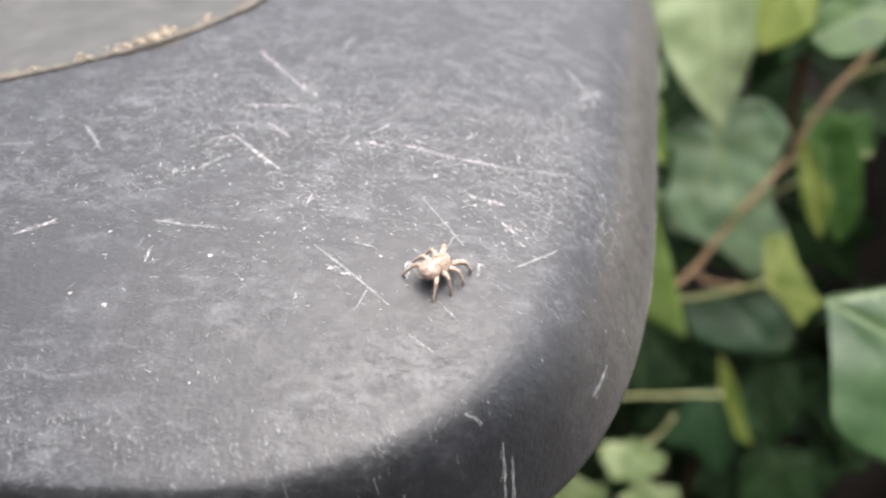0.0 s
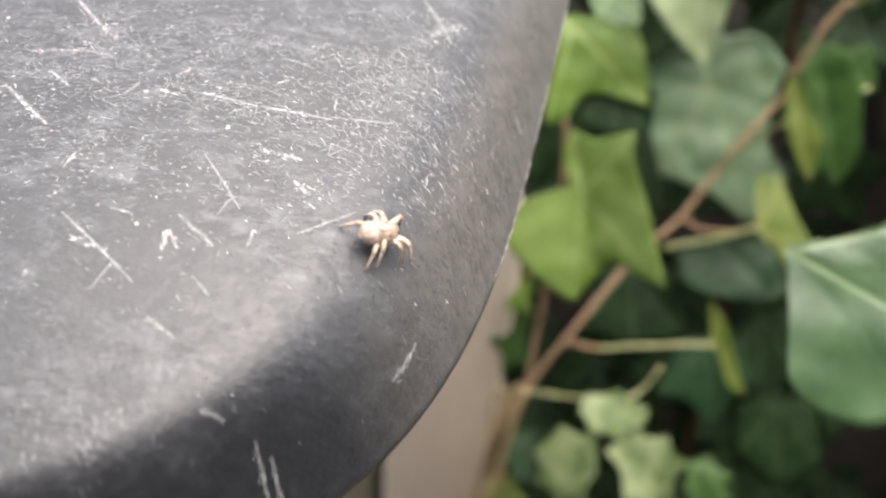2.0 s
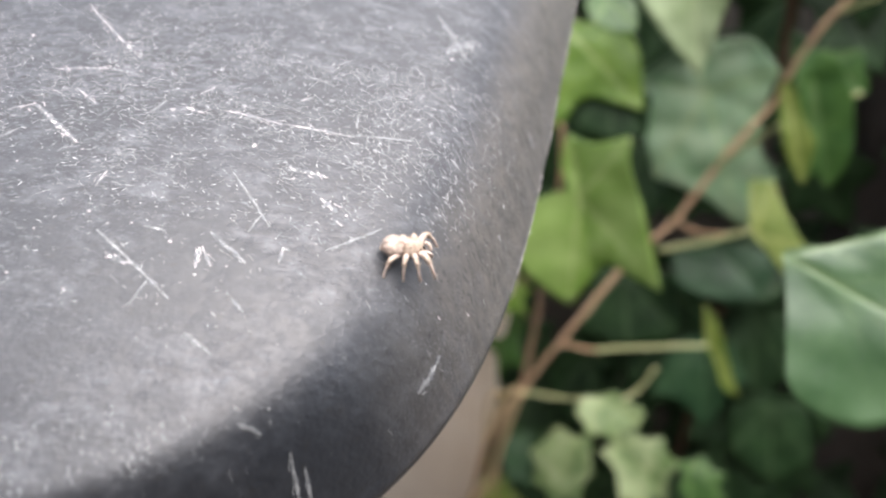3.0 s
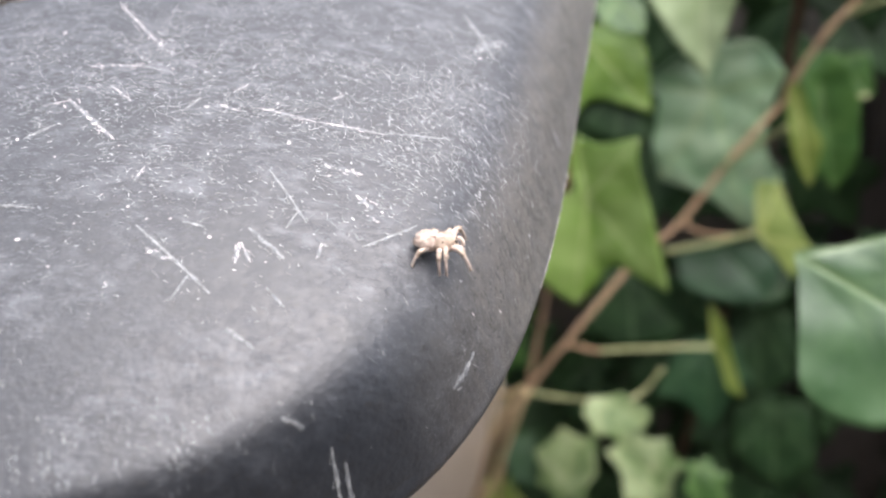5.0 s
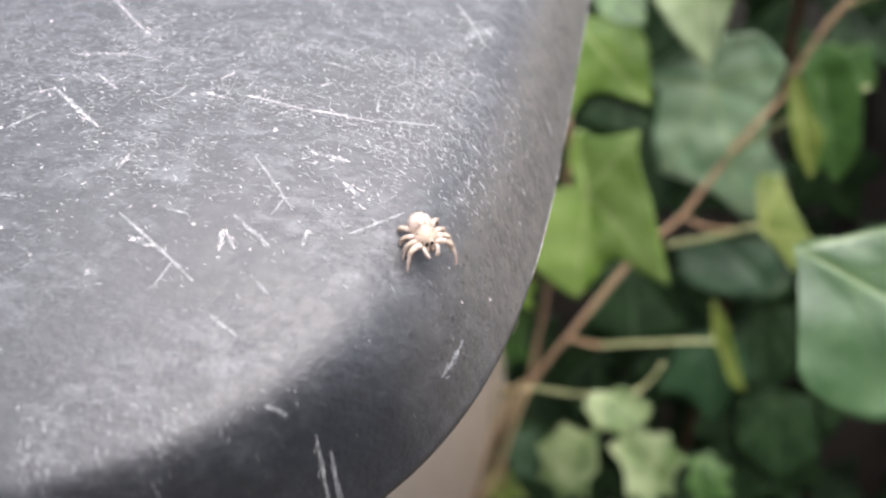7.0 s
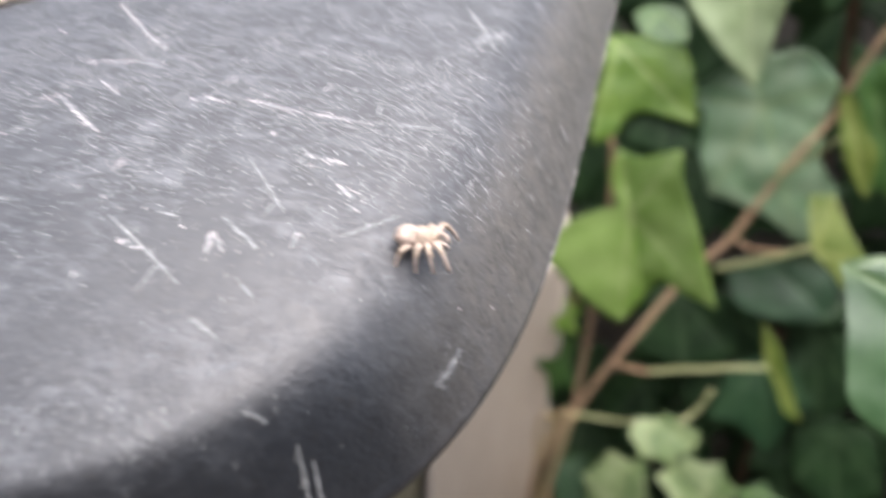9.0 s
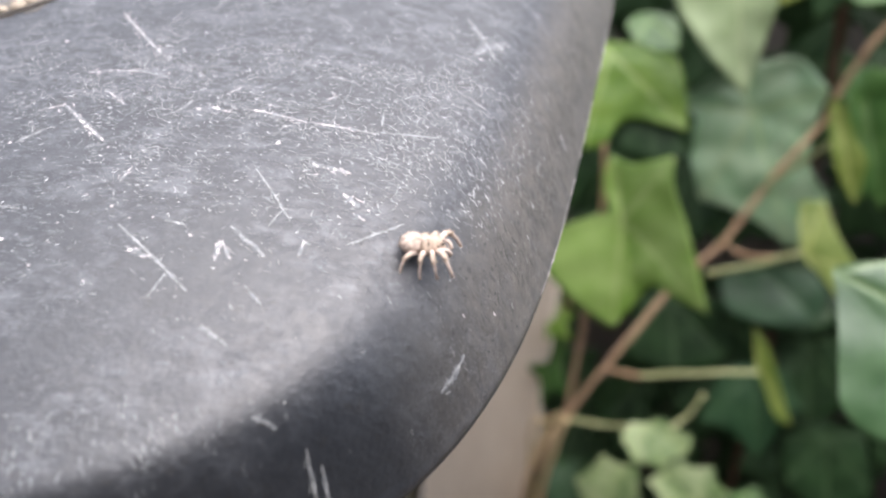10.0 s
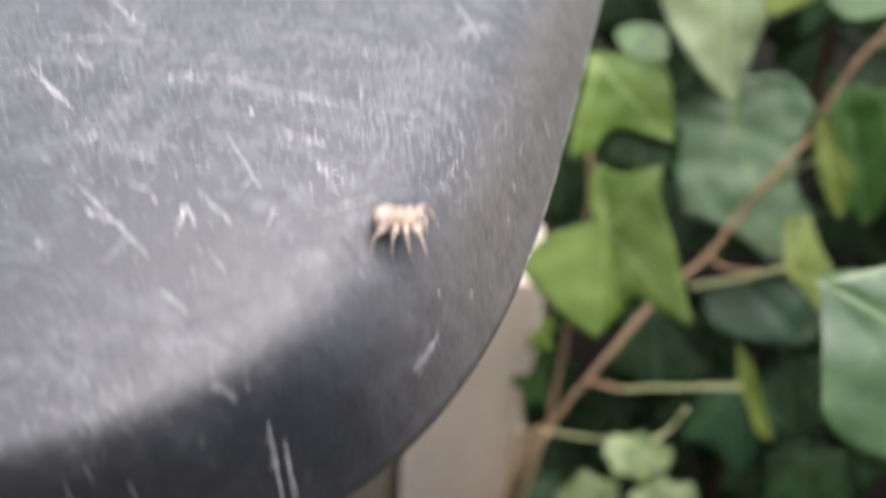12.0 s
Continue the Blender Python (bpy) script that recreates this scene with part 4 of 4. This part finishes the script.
stem("stem", [(0.0860, 0.4280, 0.6960), (0.0720, 0.4330, 0.6820), (0.0690, 0.4340, 0.6300), (0.0640, 0.4360, 0.5600), (0.055, 0.44, 0.48), (0.045, 0.45, 0.0)], 0.0014, 0.0022, pale_bark, "thin pale dry stem")
stem("dead_stem", [(0.263, 0.560, 0.981), (0.268, 0.560, 0.914), (0.272, 0.560, 0.84), (0.28, 0.57, 0.5), (0.28, 0.57, 0.0)], 0.0035, 0.004, dead_wood, "dark dead stem")


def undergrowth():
    """The leaves behind the lit ones, coloured near black for the shade there, overlapping down the wall."""
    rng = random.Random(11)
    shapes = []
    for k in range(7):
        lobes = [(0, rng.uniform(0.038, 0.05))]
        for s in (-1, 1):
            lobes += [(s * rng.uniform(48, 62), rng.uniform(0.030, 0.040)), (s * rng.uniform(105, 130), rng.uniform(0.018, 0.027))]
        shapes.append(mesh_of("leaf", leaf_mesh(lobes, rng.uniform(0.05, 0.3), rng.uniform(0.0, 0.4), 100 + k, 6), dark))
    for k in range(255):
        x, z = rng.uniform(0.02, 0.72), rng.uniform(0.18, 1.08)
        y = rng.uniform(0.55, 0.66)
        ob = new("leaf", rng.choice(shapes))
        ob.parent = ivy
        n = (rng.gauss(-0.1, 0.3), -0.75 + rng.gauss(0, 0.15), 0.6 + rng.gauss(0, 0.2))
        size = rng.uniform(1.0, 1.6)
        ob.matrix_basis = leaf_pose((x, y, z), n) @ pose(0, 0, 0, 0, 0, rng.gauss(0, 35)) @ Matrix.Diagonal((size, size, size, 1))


undergrowth()


# ---- the spider ----
MM = 0.00120


def blob(bm, centre, size, lump=0.05, turn=0):
    made = bmesh.ops.create_icosphere(bm, subdivisions=4, radius=1.0, matrix=Matrix.Identity(4))
    m = Matrix.Translation(Vector(centre) * MM) @ Euler((0, radians(turn), 0)).to_matrix().to_4x4() @ Matrix.Diagonal((size[0] * MM, size[1] * MM, size[2] * MM, 1))
    for v in made["verts"]:
        v.co *= 1 + lump * noise.noise(v.co * 3.0 + Vector(centre))
        v.co = m @ v.co


def hairs(bm, centre, size, count, length, seed):
    """Short bristles standing out of a rounded body."""
    rng = random.Random(seed)
    for _ in range(count):
        d = Vector((rng.gauss(0, 1), rng.gauss(0, 1), rng.gauss(0.3, 1))).normalized()
        p = Vector((centre[k] + d[k] * size[k] * 0.97 for k in range(3))) * MM
        way = (d + Vector((-0.5, 0, 0)) + 0.3 * Vector((rng.gauss(0, 1), rng.gauss(0, 1), rng.gauss(0, 1)))).normalized()
        a = way.orthogonal().normalized()
        b = way.cross(a)
        r = 0.035 * MM
        ring = [bm.verts.new(p + r * (math.cos(t) * a + math.sin(t) * b)) for t in (0, 2.1, 4.2)]
        tip = bm.verts.new(p + way * length * MM * rng.uniform(0.6, 1.2))
        for k in range(3):
            bm.faces.new((ring[k], ring[(k + 1) % 3], tip))


def leg_hairs(bm, line, radius, count, length, seed):
    """Short bristles along a leg, leaning towards its foot."""
    rng = random.Random(seed)
    for _ in range(count):
        k = rng.randrange(len(line) - 1)
        along = (line[k + 1] - line[k]).normalized()
        p = line[k].lerp(line[k + 1], rng.random())
        out = (along.orthogonal().normalized() @ Matrix.Rotation(rng.uniform(0, math.tau), 3, along)).normalized()
        way = (out + along * rng.uniform(0.3, 1.0)).normalized()
        a = way.orthogonal().normalized()
        b = way.cross(a)
        p = p + out * radius * 0.8 * MM
        ring = [bm.verts.new(p + 0.03 * MM * (math.cos(t) * a + math.sin(t) * b)) for t in (0, 2.1, 4.2)]
        tip = bm.verts.new(p + way * length * MM * rng.uniform(0.5, 1.2))
        for q in range(3):
            bm.faces.new((ring[q], ring[(q + 1) % 3], tip))


def jumping_spider():
    """Head towards +x; the feet stand about 1.4 mm below the middle."""
    thing = tagged(new("jumping_spider"), "small tan jumping spider with pale hairy banded legs on black plastic", "spider")
    bm = bmesh.new()
    blob(bm, (1.10, 0, 0.32), (1.42, 1.22, 0.98), 0.10)
    hairs(bm, (1.10, 0, 0.32), (1.42, 1.22, 0.98), 520, 0.42, 1)
    head = part("cephalothorax", bm, hair_tan, thing, "tan hairy head and chest")
    bm = bmesh.new()
    blob(bm, (1.05, 0, 1.16), (0.95, 0.32, 0.20), 0.1, 4)
    hairs(bm, (1.05, 0, 1.16), (0.95, 0.32, 0.20), 90, 0.25, 5)
    part("stripe", bm, hair_pale, head, "pale stripe of hairs along the head")
    for y, x, z, r in ((0.28, 2.44, 0.46, 0.22), (-0.28, 2.44, 0.46, 0.22), (0.72, 2.14, 0.60, 0.13), (-0.72, 2.14, 0.60, 0.13), (0.80, 1.10, 1.06, 0.10), (-0.80, 1.10, 1.06, 0.10)):
        bm = bmesh.new()
        blob(bm, (x, y, z), (r, r, r), 0)
        part("eye", bm, eye_black, head, "round glossy black eye")
    for s in (-1, 1):
        bm = bmesh.new()
        tube(bm, spline([(2.35 * MM, s * 0.28 * MM, 0.05 * MM), (2.55 * MM, s * 0.30 * MM, -0.35 * MM), (2.45 * MM, s * 0.25 * MM, -0.8 * MM)], 4), lambda u: (0.27 - 0.12 * u) * MM, 8)
        part("fang", bm, hair_tan, head, "brown jaw")
        bm = bmesh.new()
        tube(bm, spline([(2.2 * MM, s * 0.6 * MM, 0.0), (2.85 * MM, s * 0.75 * MM, 0.15 * MM), (3.2 * MM, s * 0.6 * MM, -0.35 * MM), (3.2 * MM, s * 0.5 * MM, -0.75 * MM)], 4), lambda u: (0.17 + 0.08 * u) * MM, 8)
        part("feeler", bm, hair_pale, head, "pale hairy feeler")
    bm = bmesh.new()
    blob(bm, (-0.7, 0, 0.74), (1.30, 1.18, 0.92), 0.10, 6)
    hairs(bm, (-0.7, 0, 0.74), (1.30, 1.18, 0.92), 620, 0.38, 2)
    back = part("abdomen", bm, hair_pale, thing, "tan hairy abdomen with a pale band and darker flecks")
    bm = bmesh.new()
    blob(bm, (-0.6, 0, 1.50), (1.0, 0.36, 0.20), 0.15, 6)
    hairs(bm, (-0.6, 0, 1.50), (1.0, 0.36, 0.20), 120, 0.28, 7)
    part("band", bm, hair_pale, back, "pale band of hairs along the abdomen")
    for x, y in ((-0.4, 0.55), (-0.4, -0.55), (-1.05, 0.66), (-1.05, -0.66), (-1.65, 0.5), (-1.65, -0.5)):
        bm = bmesh.new()
        z = 0.74 + 0.92 * math.sqrt(max(0, 1 - ((x + 0.7) / 1.30) ** 2 - (y / 1.18) ** 2))
        blob(bm, (x, y, z - 0.01), (0.28, 0.15, 0.09), 0.2)
        part("fleck", bm, hair_tan, back, "tan fleck")
    bm = bmesh.new()
    for s in (-1, 1):
        blob(bm, (-2.00, s * 0.15, 0.55), (0.32, 0.11, 0.11), 0)
    part("spinneret", bm, hair_tan, back)
    legs = []
    # degrees out from the head, reach, and height of the knee, front to back
    for number, (hip, turn, reach, knee, thick) in enumerate(((2.2, 36, 3.2, 0.70, 0.50), (1.5, 72, 2.9, 0.66, 0.43), (0.75, 106, 2.9, 0.64, 0.41), (-0.05, 140, 3.3, 0.60, 0.42))):
        for s in (1, -1):
            a = radians(turn) * s
            out = Vector((math.cos(a), math.sin(a), 0))
            root = Vector((hip * 0.9, s * 0.62, -0.05))
            k1 = root + out * reach * 0.38 + Vector((0, 0, knee))
            k2 = root + out * reach * 0.66 + Vector((0, 0, knee * 0.35))
            foot = root + out * reach * 0.92
            foot.z = -1.42 - 0.03 * reach
            bm = bmesh.new()
            line = spline([Vector((0, 0, 0)), (k1 - root) * 0.55 * MM + Vector((0, 0, 0.12 * MM)), (k1 - root) * MM], 5)
            tube(bm, line, lambda u: thick * (0.50 + 0.42 * math.sin(math.pi * (0.12 + 0.75 * u))) * MM * 0.80, 9)
            leg_hairs(bm, line, thick * 0.6, 70, 0.34, number * 2 + s)
            leg = part("leg", bm, hair_pale, thing)
            leg.matrix_basis = Matrix.Translation(root * MM)
            bm = bmesh.new()
            line = spline([(k1 - root) * MM, ((k1 + k2) * 0.5 + out * 0.12 + Vector((0, 0, 0.10)) - root) * MM, (k2 - root) * MM], 4)
            tube(bm, line, lambda u: thick * (0.62 - 0.24 * u + 0.10 * math.sin(math.pi * u)) * MM, 9)
            leg_hairs(bm, line, thick * 0.5, 55, 0.36, number * 2 + s + 20)
            part("shin", bm, hair_tan, leg, "darker banded shin")
            bm = bmesh.new()
            line = spline([(k2 - root) * MM, ((k2 + foot) * 0.5 + out * 0.16 - root) * MM, (foot - root) * MM], 5)
            tube(bm, line, lambda u: thick * (0.42 - 0.27 * u) * MM, 8)
            leg_hairs(bm, line, thick * 0.33, 60, 0.30, number * 2 + s + 40)
            part("foot", bm, hair_pale, leg, "pale tapering foot")
            bm = bmesh.new()
            tube(bm, line[-3:], lambda u: thick * (0.22 - 0.06 * u) * MM, 6)
            part("claw", bm, hair_brown, leg, "brown tip of the foot")
            legs.append((leg, root, s, number))
    return thing, legs


spider, spider_legs = jumping_spider()


def spider_pose(x, y, heading, height, rear):
    """rear: how far the body is turned, 0 to 1, from the slope that it stands on, to fit the camera's view."""
    foot = lid_normal(x, y)
    n = foot.lerp(Vector((-0.06, -0.05, 0.99)), rear).normalized()
    a = radians(heading)
    ahead = Vector((math.cos(a), math.sin(a), 0))
    ahead = (ahead - n * ahead.dot(n)).normalized()
    side = n.cross(ahead)
    centre = Vector((x, y, lid_height(x, y))) + foot * height - ahead * 0.9 * MM
    return Matrix.Translation(centre) @ Matrix((ahead, side, n)).transposed().to_4x4()


def motions():
    # seconds, place, heading, height of the body over the seat, lean
    track = [
        (0, 0.0296, 0.1203, 48, 1.3, 0),
        (0.5, 0.0296, 0.1202, 48, 1.3, 0),
        (0.8, 0.0300, 0.1196, 40, 1.3, 0),
        (1, 0.0442, 0.1238, 40, 1.3, 0),
        (1.5, 0.0504, 0.1263, 38, 1.3, 0),
        (1.7, 0.0489, 0.1224, 32, 1.35, 0.1),
        (2, 0.0503, 0.1262, 27, 1.4, 0.2),
        (2.3, 0.0490, 0.1235, 20, 1.4, 0.4),
        (2.5, 0.0502, 0.1259, 14, 1.5, 0.6),
        (3, 0.0502, 0.1260, 6, 1.95, 0.9),
        (4.8, 0.0489, 0.1254, 2, 1.95, 1),
        (5, 0.0498, 0.1260, 2, 1.95, 1),
        (5.5, 0.0499, 0.1258, -8, 1.95, 1),
        (6, 0.0498, 0.1250, -14, 1.95, 1),
        (6.25, 0.0495, 0.1250, -35, 1.95, 1),
        (6.5, 0.0493, 0.1249, -68, 1.95, 1),
        (7, 0.0493, 0.1247, -68, 1.95, 1),
        (7.2, 0.0513, 0.1261, -68, 1.95, 1),
        (8, 0.0507, 0.1256, -25, 1.95, 1),
        (8.8, 0.0499, 0.1252, 0, 1.95, 1),
        (9, 0.0499, 0.1252, 0, 1.95, 1),
        (9.5, 0.0499, 0.1251, 0, 1.95, 1),
        (10, 0.0498, 0.1253, 0, 1.95, 1),
        (10.5, 0.0499, 0.1254, 0, 1.95, 1),
        (11, 0.0499, 0.1254, 0, 1.95, 1),
        (12, 0.0497, 0.1247, 0, 1.95, 1),
    ]
    walk(spider, [(t, spider_pose(x, y, a, up * MM, rear)) for t, x, y, a, up, rear in track])
    # the legs step while the body walks or turns, and rest otherwise
    for leg, root, s, number in spider_legs:
        low = Matrix.Translation(root * MM)
        high = low @ pose(0, 0, 0, (4, 8, 8, 4)[number] if s < 0 else (-24, -22, -24, -20)[number], 0, (-24, -8, 2, 6)[number] if s < 0 else (16, 10, 0, -6)[number])
        rows = [(0.0, low)]
        for begin, end, before, after in ((0.5, 1.6, low, low), (1.7, 2.9, low, high), (4.9, 5.6, high, high), (6.1, 6.7, high, high), (7.5, 8.5, high, high)):
            phase = 0 if (number + (s > 0)) % 2 else 1
            count = max(2, round((end - begin) / 0.15))
            rows.append((begin, before))
            for k in range(1, count):
                swing = (1 if (k + phase) % 2 else -1) * 13 * s
                lift = 10 * s if (k + phase) % 2 else 0
                rows.append((begin + (end - begin) * k / count, before.lerp(after, k / count) @ pose(0, 0, 0, lift, 0, swing)))
            rows.append((end, after))
        rows.append((12.0, high))
        walk(leg, rows)


motions()
